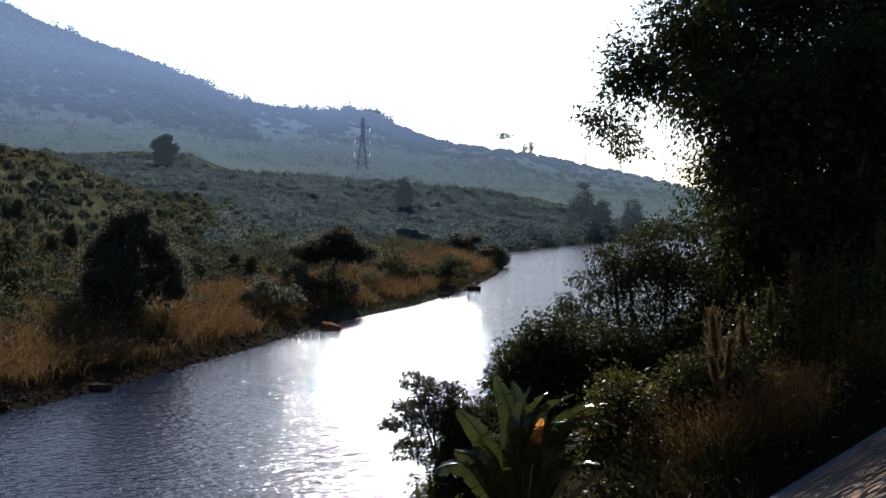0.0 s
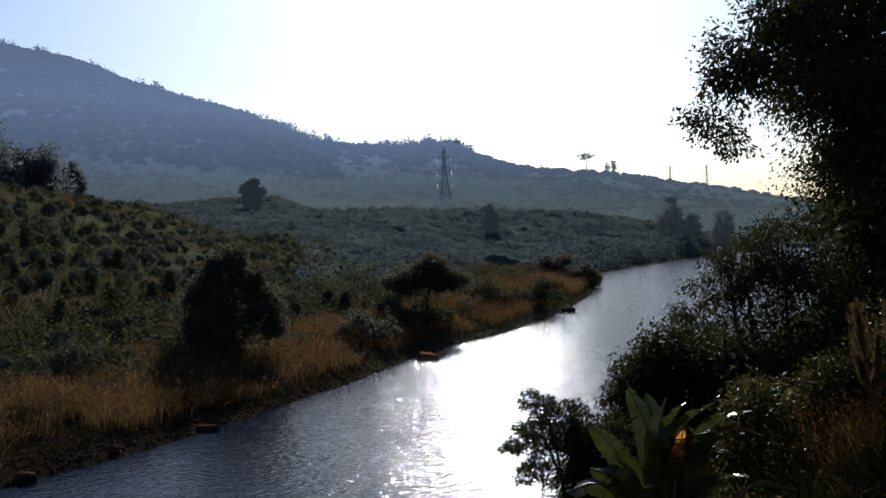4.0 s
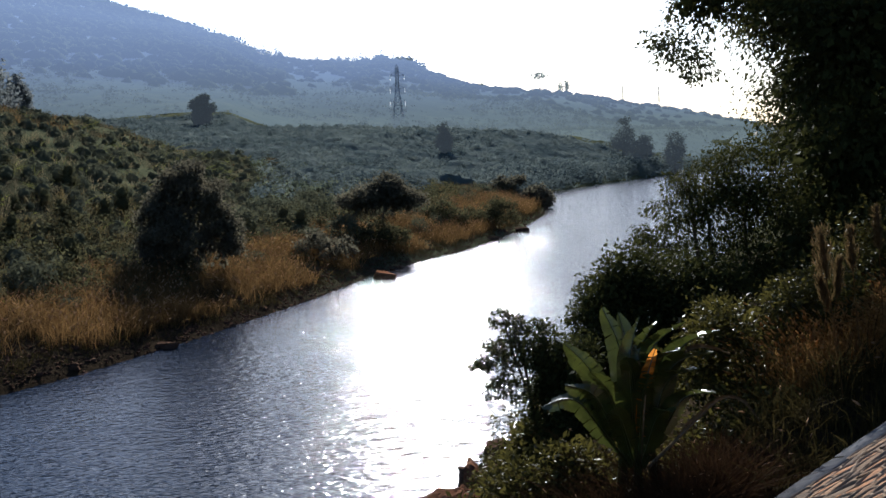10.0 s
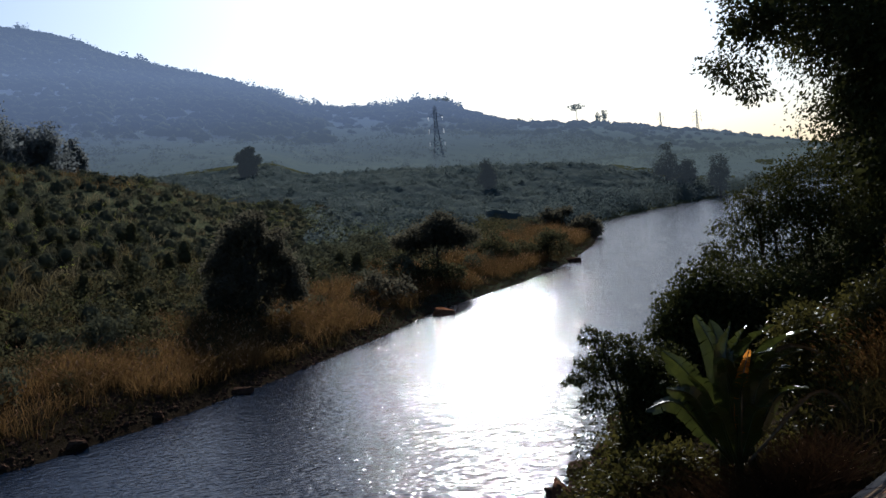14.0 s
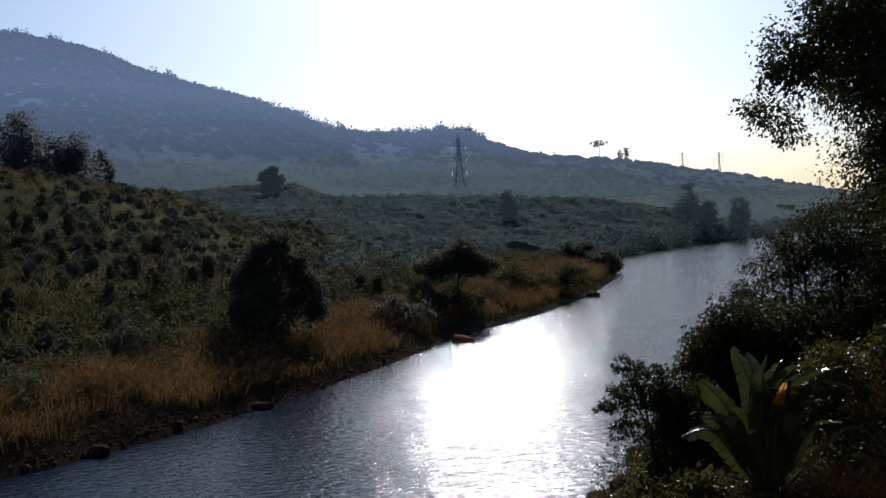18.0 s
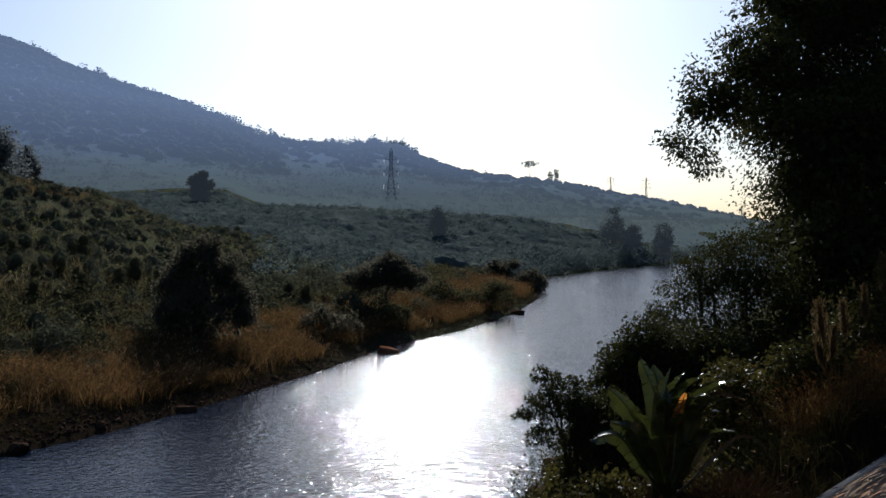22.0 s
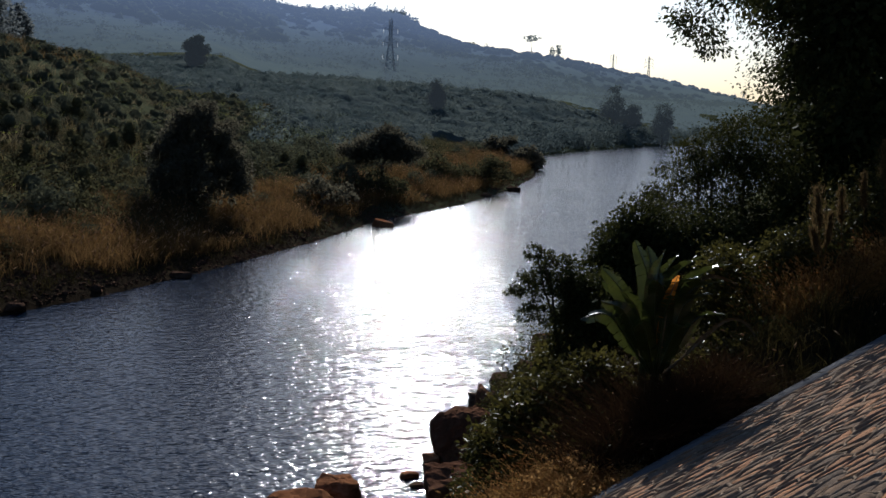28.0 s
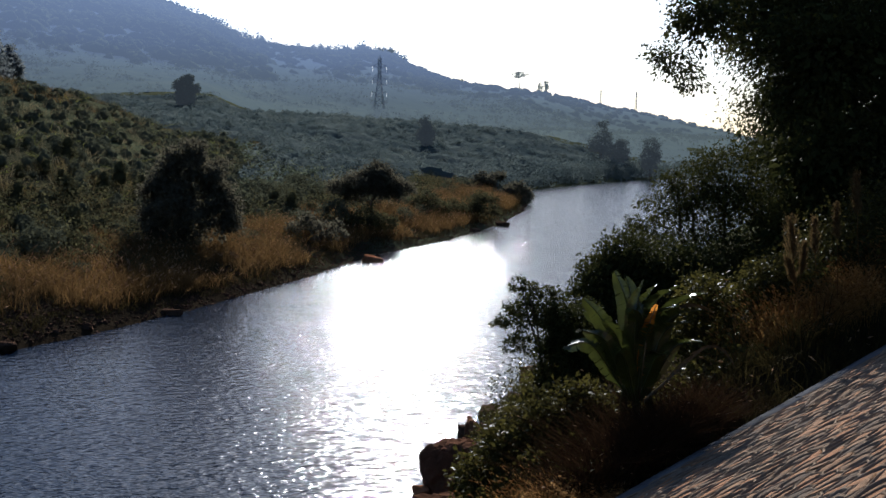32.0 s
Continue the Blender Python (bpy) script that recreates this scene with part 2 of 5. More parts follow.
wire(nt, gr, 0, gr2, 0)
wire(nt, *mix_rgb(nt, (rs, 0), (gr2, 0), 1.0, "MULTIPLY"), p, "Base Color")
p.inputs["Roughness"].default_value = 0.7
p.inputs["IOR"].default_value = 1.08
bump_into(nt, p, (gr, 0), 0.7, 0.03)

M_stone_field = M_stone.copy()
M_stone_field.name = "paving_stone_field"
nt = M_stone_field.node_tree
oi = next(q for q in nt.nodes if q.type == "OBJECT_INFO")
target = oi.outputs["Random"].links[0].to_socket
nt.links.new(next(q for q in nt.nodes if q.type == "NEW_GEOMETRY").outputs["Random Per Island"], target)

# water: small wind waves over a slow swell
M_water, nt, p = shader("river_water")
p.inputs["Base Color"].default_value = (0.004, 0.008, 0.016, 1)
p.inputs["Roughness"].default_value = 0.085
p.inputs["IOR"].default_value = 1.24
tc = nt.nodes.new("ShaderNodeTexCoord")
mp = nt.nodes.new("ShaderNodeMapping")
mp.inputs["Rotation"].default_value = (0, 0, radians(-25))
mp.inputs["Scale"].default_value = (0.75, 1.35, 1)
wire(nt, tc, "Object", mp, "Vector")
waves = []
for scale, detail, height in ((3.2, 2.5, 0.084), (1.1, 2.0, 0.05), (0.22, 2.0, 0.05)):
    n = nt.nodes.new("ShaderNodeTexNoise")
    n.inputs["Scale"].default_value, n.inputs["Detail"].default_value = scale, detail
    wire(nt, mp, 0, n, "Vector")
    k = nt.nodes.new("ShaderNodeMath")
    k.operation = "MULTIPLY"
    k.inputs[1].default_value = height
    wire(nt, n, 0, k, 0)
    waves.append(k)
s1 = nt.nodes.new("ShaderNodeMath")
wire(nt, waves[0], 0, s1, 0)
wire(nt, waves[1], 0, s1, 1)
s2 = nt.nodes.new("ShaderNodeMath")
wire(nt, s1, 0, s2, 0)
wire(nt, waves[2], 0, s2, 1)
bump_into(nt, p, (s2, 0), 1.0, 1.0)

# ---- mesh helpers ----
rng = np.random.default_rng(7)


def np_mesh(name, verts, faces, mat, smooth=False):
    """A mesh from arrays of places and of equal-sided faces."""
    verts, faces = np.asarray(verts, np.float32), np.asarray(faces, np.int32)
    me = bpy.data.meshes.new(name)
    k = faces.shape[1]
    me.vertices.add(len(verts))
    me.vertices.foreach_set("co", verts.ravel())
    me.loops.add(faces.size)
    me.loops.foreach_set("vertex_index", faces.ravel())
    me.polygons.add(len(faces))
    me.polygons.foreach_set("loop_start", np.arange(0, faces.size, k, dtype=np.int32))
    me.polygons.foreach_set("loop_total", np.full(len(faces), k, np.int32))
    if smooth:
        me.polygons.foreach_set("use_smooth", np.ones(len(faces), bool))
    me.update(calc_edges=True)
    me.materials.append(mat)
    return me


def group_of(*parts):
    """Joins (places, faces) pairs into one."""
    vs, fs, n = [], [], 0
    for v, f in parts:
        vs.append(np.asarray(v, float).reshape(-1, 3))
        fs.append(np.asarray(f, int) + n)
        n += len(vs[-1])
    return np.concatenate(vs), np.concatenate(fs)


def part(name, vf, mat, parent, label="", smooth=False):
    ob = new(name, np_mesh(name, *vf, mat, smooth))
    ob.parent = parent
    if label:
        tagged(ob, label)
    return ob


def root(name, at, label, category, group="", turn=0.0):
    ob = new(name)
    ob.matrix_world = pose(*at, 0, 0, turn)
    ob.empty_display_size = 0.2
    return tagged(ob, label, category, group)


def unit(v):
    return v / np.maximum(np.linalg.norm(v, axis=-1, keepdims=True), 1e-9)


def leaf_quads(at, way, length, width, fold=0.25, face=None):
    """One folded leaf a place: a lozenge from its stalk along way."""
    at, way = np.asarray(at, float), unit(np.asarray(way, float))
    n = len(at)
    side = unit(np.cross(way, rng.normal(size=(n, 3)) if face is None else face))
    up = np.cross(side, way)
    length = np.broadcast_to(length, n)[:, None]
    width = np.broadcast_to(width, n)[:, None]
    mid = at + way * length * 0.45
    v = np.stack([at, mid + side * width * 0.5 + up * width * fold, at + way * length, mid - side * width * 0.5 + up * width * fold], 1)
    return v.reshape(-1, 3), np.arange(4 * n).reshape(n, 4)


def tube(points, radii, sides=7):
    """A tapered tube along points."""
    pts, rad = np.asarray(points, float), np.asarray(radii, float)
    tang = unit(np.gradient(pts, axis=0))
    a = unit(np.cross(tang, np.array([0.31, 0.9, 0.17])))
    b = np.cross(tang, a)
    ang = np.linspace(0, 2 * np.pi, sides, endpoint=False)
    ring = pts[:, None] + rad[:, None, None] * (np.cos(ang)[:, None] * a[:, None] + np.sin(ang)[:, None] * b[:, None])
    f = [(i * sides + j, i * sides + (j + 1) % sides, (i + 1) * sides + (j + 1) % sides, (i + 1) * sides + j)
         for i in range(len(pts) - 1) for j in range(sides)]
    return ring.reshape(-1, 3), np.array(f)


def bend_line(a, b, sag=0.0, n=7, wobble=0.0):
    t = np.linspace(0, 1, n)[:, None]
    p = np.asarray(a, float) * (1 - t) + np.asarray(b, float) * t
    p[:, 2] += (sag * 4 * t * (1 - t))[:, 0]
    if wobble:
        p[1:-1] += rng.normal(size=(n - 2, 3)) * wobble
    return p


def bars(pairs, r):
    """Square bars between pairs of places."""
    out = []
    for a, b in pairs:
        a, b = np.array(a, float), np.array(b, float)
        d = unit(b - a)
        s = unit(np.cross(d, (0.3, 0.2, 0.9)))
        u = np.cross(d, s)
        c = [s * r + u * r, -s * r + u * r, -s * r - u * r, s * r - u * r]
        out.append((np.array([a + k for k in c] + [b + k for k in c]),
                    np.array([(0, 1, 5, 4), (1, 2, 6, 5), (2, 3, 7, 6), (3, 0, 4, 7), (3, 2, 1, 0), (4, 5, 6, 7)])))
    return group_of(*out)


# ---- the lie of the land ----
NEAR_SHORE = np.array([(-60, -60), (-22, -12), (-9.5, 8), (-6.5, 15), (-3.2, 20.5), (0.2, 22.6), (0.7, 27), (2.0, 33), (4.4, 39), (9, 50), (16, 66), (27, 95), (45, 135), (72, 185), (115, 245), (190, 320), (330, 420), (900, 800)], float)
FAR_SHORE = np.array([(-140, -60), (-62, -5), (-33, 27), (-20.3, 41.5), (-16.8, 47.8), (-13.4, 55.5), (-8.6, 69), (-4.9, 82.5), (2.2, 97), (8.3, 115), (13.5, 138), (16.2, 157), (18.0, 192), (40, 236), (64, 275), (110, 330), (200, 410), (360, 530), (900, 950)], float)
PAVE = (6.9, 0.45, -0.25)        # paved slope: z = a + b x + c y


def edge_y(x):
    """Far edge of the paving."""
    return 11.82 + 0.67 * (x - 1.1)


def shore_side(x, y, line):
    """Distance to a shore line, above zero on its right-hand side."""
    best, sign = np.full(x.shape, 1e9), np.ones(x.shape)
    for (ax, ay), (bx, by) in zip(line[:-1], line[1:]):
        dx, dy = bx - ax, by - ay
        t = np.clip(((x - ax) * dx + (y - ay) * dy) / (dx * dx + dy * dy), 0, 1)
        ex, ey = x - ax - t * dx, y - ay - t * dy
        d = np.hypot(ex, ey)
        s = np.where(dy * (x - ax) - dx * (y - ay) > 0, 1.0, -1.0)
        near = d < best
        best, sign = np.where(near, d, best), np.where(near, s, sign)
    return best * sign


def smooth01(t):
    t = np.clip(t, 0, 1)
    return t * t * (3 - 2 * t)


def waves2(x, y, s):
    """Smooth bumps about s metres wide."""
    x, y = x / s, y / s
    return (np.sin(x * 1.3 + 1.7 * np.sin(y * 0.9)) + np.sin(y * 1.7 + 1.3 * np.sin(x * 1.1 + 2)) + 0.6 * np.sin(x * 2.9 + y * 2.3) + 0.5 * np.sin(x * 4.1 - y * 3.7)) / 3.1


def el_z(r, deg):
    return 10 + r * np.tan(np.radians(deg))


SPUR_AZ = [-75, -50, -36, -30, -26, -23.4, -20.5, -17.6, -14.6, -13.2, -11.8, -10.4]
SPUR_EL = [3.0, 3.9, 3.9, 3.75, 3.4, 2.85, 2.4, 1.5, 0.1, -0.7, -1.7, -2.6]
SPUR_R = [95, 100, 105, 110, 115, 122, 130, 142, 158, 165, 172, 180]
TOP_AZ = [-70, -45, -34, -28, -24.2, -21.7, -20.3, -17.4, -14.4, -11.3, -10.4, -8.2, -5, -3.5, -2.1, -1.1, 0.5, 2, 4.6, 7.1, 9.6, 12.3, 14.7, 16.7, 18.5, 24, 40, 70]
TOP_EL = [6.0, 9.5, 10.9, 10.3, 9.75, 9.1, 8.4, 7.5, 6.6, 5.5, 4.95, 4.65, 4.5, 4.65, 4.5, 3.95, 3.35, 2.95, 2.7, 2.4, 1.95, 1.55, 1.0, 0.5, 0.0, -0.2, 0.3, 0.3]
TOP_R = [1000, 1000, 1050, 1050, 1050, 1000, 1000, 960, 900, 820, 800, 790, 780, 780, 780, 760, 720, 690, 650, 700, 900, 1100, 1100, 1100, 1100, 1100, 1100, 1100]


VALLEY_AZ = [-30, -19, -16, -14, -10, -6.3, -1.9, 1.4, 4.6, 7.8, 12.5, 20, 30]
VALLEY_EL = [1.9, 1.9, 1.7, 1.5, 1.2, 1.1, 1.0, 0.75, 0.85, 0.95, 0.8, 0.5, 0.3]


def land(x, y):
    """Height of the ground."""
    x, y = np.asarray(x, float), np.asarray(y, float)
    az, r = np.degrees(np.arctan2(x, y)), np.hypot(x, y)
    dn, df = shore_side(x, y, NEAR_SHORE), -shore_side(x, y, FAR_SHORE)
    zn = np.interp(dn, [-8, -1, 0, 1, 4, 9, 14, 20, 40, 200, 3000], [-3, -0.5, 0.02, 0.6, 1.9, 4.5, 6.8, 7.9, 9.0, 12, 20])
    w = smooth01((15.4 + 0.67 * (x - 1.1) - y) / 3) * smooth01((x + 9) / 3) * smooth01((22 - x) / 6)
    zn = zn * (1 - w) + (PAVE[0] + PAVE[1] * x + PAVE[2] * y - 0.12) * w
    d = y - edge_y(x)
    zn = zn + 1.25 * smooth01((d - 0.7) / 1.2) * smooth01((6.0 - d) / 2.5) * smooth01((x - 3.8) / 1.8) * smooth01((15 - x) / 3)
    zn += 0.12 * waves2(x, y, 1.7) * smooth01(dn / 3) * (1 - w)
    zf = np.interp(df, [-8, -1, 0, 1.5, 3, 8, 20, 60, 200, 400, 3000], [-3, -0.4, 0.02, 0.5, 0.9, 1.9, 3.0, 4.5, 7.5, 9, 12])
    zf += (0.25 * waves2(x, y, 4) + 0.12 * waves2(x, y, 1.3)) * smooth01(df / 4)
    crest = el_z(275.0, np.interp(az, VALLEY_AZ, VALLEY_EL)) - 1.6
    rise = np.clip((r - 118) / 157, 0, 1) * smooth01((df - 3) / 50) * smooth01((az + 26) / 8) * smooth01((30 - az) / 6)
    zf = zf + (np.maximum(crest - zf, 0) + 0.5 * waves2(x, y, 14)) * rise
    sr, sz = np.interp(az, SPUR_AZ, SPUR_R), el_z(np.interp(az, SPUR_AZ, SPUR_R), np.interp(az, SPUR_AZ, SPUR_EL))
    foot = sr * 0.52
    prof = np.where(r < sr, np.clip((r - foot) / (sr - foot), 0, 1) ** 1.15, 1 - 0.75 * smooth01((r - sr) / 90))
    spur = np.where((az > -75) & (az < -9) & (df > 0), zf * (1 - prof) + (sz - 0.8) * prof - 6 * (1 - smooth01((-9 - az) / 3)), -9)
    zf = np.maximum(zf, spur + 0.35 * waves2(x, y, 9))
    tr, te = np.interp(az, TOP_AZ, TOP_R), np.interp(az, TOP_AZ, TOP_EL)
    tz, tf = el_z(tr, te), np.interp(az, [-40, -22, -12, -4, 5, 20], [330, 240, 185, 270, 330, 380])
    q = np.clip((r - tf) / (tr - tf), 0, 1)
    hill = 8 + (tz - 8) * (0.55 * q + 0.45 * smooth01(q)) + 4.5 * waves2(x, y, 60) * q * (1 - q) * 4
    hill = np.where(r > tr, tz - (r - tr) * 0.25, hill)
    zf = np.maximum(zf, np.where((np.abs(az) < 70) & (r > tf) & (df > 20), hill, -50))
    return np.where(dn > df, zn, zf)


def ground_z(x, y):
    return float(land(np.array([x]), np.array([y]))[0])


def at_az(az, r):
    return r * math.sin(radians(az)), r * math.cos(radians(az))


def polar_sheet(azs, rs, zfun):
    A, Rr = np.meshgrid(np.radians(azs), rs, indexing="ij")
    x, y = Rr * np.sin(A), Rr * np.cos(A)
    v = np.stack([x, y, zfun(x, y)], -1).reshape(-1, 3)
    i, j = np.meshgrid(np.arange(len(azs) - 1), np.arange(len(rs) - 1), indexing="ij")
    a = (i * len(rs) + j).ravel()
    return v, np.stack([a, a + 1, a + len(rs) + 1, a + len(rs)], 1)


FAR_EDGE = 430.0


def sheet_z(x, y):
    r = np.hypot(x, y)
    k = smooth01((r - FAR_EDGE) / 60)
    return land(x, y) * (1 - k) + np.minimum(land(x, y), 3.0) * k


azs = np.concatenate([np.arange(-180, -40, 4), np.arange(-40, 40, 0.5), np.arange(40, 180.1, 4)])
rs = np.concatenate([[0.01], np.geomspace(2.0, 500, 250), np.geomspace(540, 4800, 14)])
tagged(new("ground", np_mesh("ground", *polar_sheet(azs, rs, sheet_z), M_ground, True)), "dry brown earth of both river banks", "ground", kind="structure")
azs = np.arange(-70, 70, 0.35)
rs = np.concatenate([np.linspace(292, 1120, 96), np.linspace(1180, 1800, 6)])
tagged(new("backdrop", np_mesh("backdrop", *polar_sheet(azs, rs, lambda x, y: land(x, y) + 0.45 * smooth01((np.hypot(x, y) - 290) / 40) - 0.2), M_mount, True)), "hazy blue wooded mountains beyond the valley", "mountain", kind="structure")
v = [(-900, -300, 0), (1200, -300, 0), (1200, 1200, 0), (-900, 1200, 0)]
tagged(new("water", np_mesh("water", v, [(0, 1, 2, 3)], M_water)), "rippled dark blue river glittering in the sun", "river", kind="structure")

# ---- plants: makers ----


def lobe_points(lobes, n, shell=0.55, clumps=14):
    """Places in uneven crowns: clumps near the skin of each lobe (x, y, z, rx, ry, rz)."""
    L = np.array(lobes, float)
    wgt = L[:, 3] * L[:, 4] * L[:, 5]
    wgt = wgt ** 0.7 / (wgt ** 0.7).sum()
    which = rng.choice(len(L), n, p=wgt)
    cd = unit(rng.normal(size=(len(L), clumps, 3)))
    cr = shell + (1.12 - shell) * rng.random((len(L), clumps, 1)) ** 0.8
    centres = L[:, None, :3] + cd * cr * L[:, None, 3:6]
    pick = rng.integers(0, clumps, n)
    size = L[which, 3:6].mean(1, keepdims=True)
    p = centres[which, pick] + np.clip(rng.normal(size=(n, 3)), -1.9, 1.9) * size * np.array([0.26, 0.26, 0.2])
    return p, unit(p - L[which, :3]), which


def crown(lobes, n, length, width, droop=0.5, shell=0.5, clumps=14, lay=0.0):
    p, out, _ = lobe_points(lobes, n, shell, clumps)
    way = out * 0.7 + rng.normal(size=(n, 3)) * 0.7 + np.array([0, 0, -droop])
    s = 0.6 + 0.8 * rng.random(n)
    if lay:
        face = out + rng.normal(size=(n, 3)) * lay
        return leaf_quads(p, np.cross(face, rng.normal(size=(n, 3))), length * s, width * s, 0.15, face)
    return leaf_quads(p, way, length * s, width * s)


def tree(name, at, lobes, leaves, leaf, mat, label, category="tree", trunk_r=0.2, group="", droop=0.5, clumps=14, shell=0.5, trunks=1, inner=0, inner_from=0.0):
    """A tree or large bush: stem, a limb to each lobe of its crown, and leaves. Lobes stand relative to the foot."""
    ob = root(name, at, label, category, group)
    L = np.array(lobes, float)
    top = L[L[:, 2].argmax(), :3]
    for k in range(trunks):
        foot = np.array([rng.normal() * 0.25 * (trunks > 1), rng.normal() * 0.25 * (trunks > 1), -0.3])
        line = bend_line(foot, L[(L[:, 2].argsort()[::-1])[min(k, len(L) - 1)], :3] if trunks > 1 else top * (0.75, 0.75, 0.85), 0, 8, trunk_r * 0.5)
        part("trunk", tube(line, np.linspace(trunk_r, trunk_r * 0.3, 8), 8), M_bark, ob, smooth=True)
    for c in L:
        if c[3] < inner_from * 1.3:
            continue
        a = np.array([top[0] * 0.45, top[1] * 0.45, min(c[2] * 0.6, top[2] * 0.6)])
        line = bend_line(a, c[:3] + (0, 0, c[5] * 0.3), -0.1 * c[2] * 0.2, 6, trunk_r * 0.4)
        part("limb", tube(line, np.linspace(trunk_r * 0.18, trunk_r * 0.04, 6), 5), M_bark, ob, smooth=True)
    fine = crown(lobes, leaves, leaf[0], leaf[1], droop, shell, clumps)
    if inner:
        core = [(*c[:3], *(0.72 * k for k in c[3:])) for c in lobes if c[3] >= inner_from]
        fine = group_of(fine, crown(core, inner, leaf[0] * 1.7, leaf[1] * 2.0, droop, 0.0, 40))
    part("crown", fine, mat, ob)
    return ob


def scatter_clumps(xy, rad, high, per, leaf, lift=0.0, squash=1.0, shell=0.45):
    """Many small bushes: domes of leaves at places xy."""
    n = len(xy)
    z = land(xy[:, 0], xy[:, 1]) + lift
    c = np.stack([xy[:, 0], xy[:, 1], z], 1)
    rad, high = np.broadcast_to(rad, n), np.broadcast_to(high, n)
    u = unit(rng.normal(size=(n, per, 3)))
    u[..., 2] = np.abs(u[..., 2]) * squash
    k = shell + (1 - shell) * rng.random((n, per, 1)) ** 0.5
    uneven = 0.75 + 0.5 * rng.random((n, 1, 1))
    p = c[:, None] + u * k * uneven * np.stack([rad, rad, high], 1)[:, None]
    face = (u * np.array([1, 1, rad.mean() / max(high.mean(), 0.1)]) + rng.normal(size=u.shape) * 0.3).reshape(-1, 3)
    way = np.cross(face, rng.normal(size=face.shape))
    s = (0.6 + 0.8 * rng.random(n * per)) * np.repeat(rad / rad.mean(), per)
    return leaf_quads(p.reshape(-1, 3), way, leaf * s, leaf * 0.7 * s, 0.15, face)


def mounds(xy, rad, high, lift=0.0, sides=9, rings=4, rough=0.16):
    """Far crowns: one lumpy rounded mound a place, each its own shape."""
    n = len(xy)
    rad, high = np.broadcast_to(rad, n), np.broadcast_to(high, n)
    a = np.linspace(0, 2 * np.pi, sides, endpoint=False)[None, None] + rng.uniform(0, 6, (n, 1, 1))
    e = np.linspace(-0.15, 1.25, rings)[None, :, None]
    k = 1 + rough * rng.normal(size=(n, rings, sides))
    stretch = rng.uniform(0.8, 1.25, (n, 1, 1))
    px = np.cos(a) * np.cos(e) * k * rad[:, None, None] * stretch
    py = np.sin(a) * np.cos(e) * k * rad[:, None, None] / stretch
    pz = np.sin(e) * k * high[:, None, None]
    z = land(xy[:, 0], xy[:, 1]) + lift
    v = np.stack([px + xy[:, 0, None, None], py + xy[:, 1, None, None], pz + z[:, None, None]], -1).reshape(n, -1, 3)
    top = np.stack([xy[:, 0], xy[:, 1], z + high * rng.uniform(0.95, 1.1, n)], 1)[:, None]
    v = np.concatenate([v, top], 1)
    m = rings * sides
    f = [(i * sides + j, i * sides + (j + 1) % sides, (i + 1) * sides + (j + 1) % sides, (i + 1) * sides + j) for i in range(rings - 1) for j in range(sides)]
    f += [((rings - 1) * sides + j, (rings - 1) * sides + (j + 1) % sides, (rings - 1) * sides + (j + 2) % sides, m) for j in range(0, sides - 1, 2)]
    return v.reshape(-1, 3), (np.arange(n)[:, None, None] * (m + 1) + np.array(f)).reshape(-1, 4)


def woods(name, xy, rad, high, per, leaf, mat, label, category, lift=0.0, core=0.86, rings=4, sides=9, flat=1.0, shell=0.8):
    """Many far crowns as one: lumpy mounds under a skin of leaves."""
    skin = scatter_clumps(xy, rad, high, per, leaf, lift, 1.0, shell)
    if not core:
        return tagged(new(name, np_mesh(name, *skin, mat)), label, category, kind="stuff")
    body = mounds(xy, rad * core, high * core * flat, lift, sides, rings)
    vf = group_of(body, skin)
    me = np_mesh(name, *vf, mat)
    me.polygons.foreach_set("use_smooth", np.arange(len(vf[1])) < len(body[1]))
    return tagged(new(name, me), label, category, kind="stuff")


def blades(at, height, width, lean, per=10, spread=0.15):
    """Tufts of bent grass blades, each a strip of two faces."""
    n = len(at) * per
    base = np.repeat(np.asarray(at, float), per, 0) + np.concatenate([rng.normal(size=(n, 2)) * spread, np.zeros((n, 1))], 1)
    d = np.concatenate([rng.normal(size=(n, 2)) * lean, np.ones((n, 1))], 1)
    h = (np.repeat(np.broadcast_to(height, len(at)), per) * (0.55 + 0.6 * rng.random(n)))[:, None]
    side = unit(np.cross(d, rng.normal(size=(n, 3)))) * width * 0.5
    mid = base + d * h * 0.55
    bend = np.concatenate([d[:, :2] * 2.0, np.zeros((n, 1))], 1)
    tip = base + (d + bend * 0.35) * h * np.array([1, 1, 0.92])
    v = np.stack([base - side, base + side, mid + side * 0.8, mid - side * 0.8, tip + side * 0.15, tip - side * 0.15], 1).reshape(-1, 3)
    b = np.arange(n)[:, None] * 6
    return v, np.concatenate([b + np.array([[0, 1, 2, 3]]), b + np.array([[3, 2, 4, 5]])]), tip, unit(tip - mid)


def spindles(at, way, length, width):
    """Seed heads: long four-sided spindles."""
    at, way = np.asarray(at, float), unit(np.asarray(way, float))
    n = len(at)
    side = unit(np.cross(way, rng.normal(size=(n, 3))))
    up = np.cross(side, way)
    L = (np.broadcast_to(length, n) * (0.7 + 0.6 * rng.random(n)))[:, None]
    m = at + way * L * 0.4
    v = np.stack([at, m + side * width, m + up * width, m - side * width, m - up * width, at + way * L], 1).reshape(-1, 3)
    t = np.array([(0, 1, 2), (0, 2, 3), (0, 3, 4), (0, 4, 1), (5, 2, 1), (5, 3, 2), (5, 4, 3), (5, 1, 4)])
    return v, (np.arange(n)[:, None, None] * 6 + t).reshape(-1, 3)


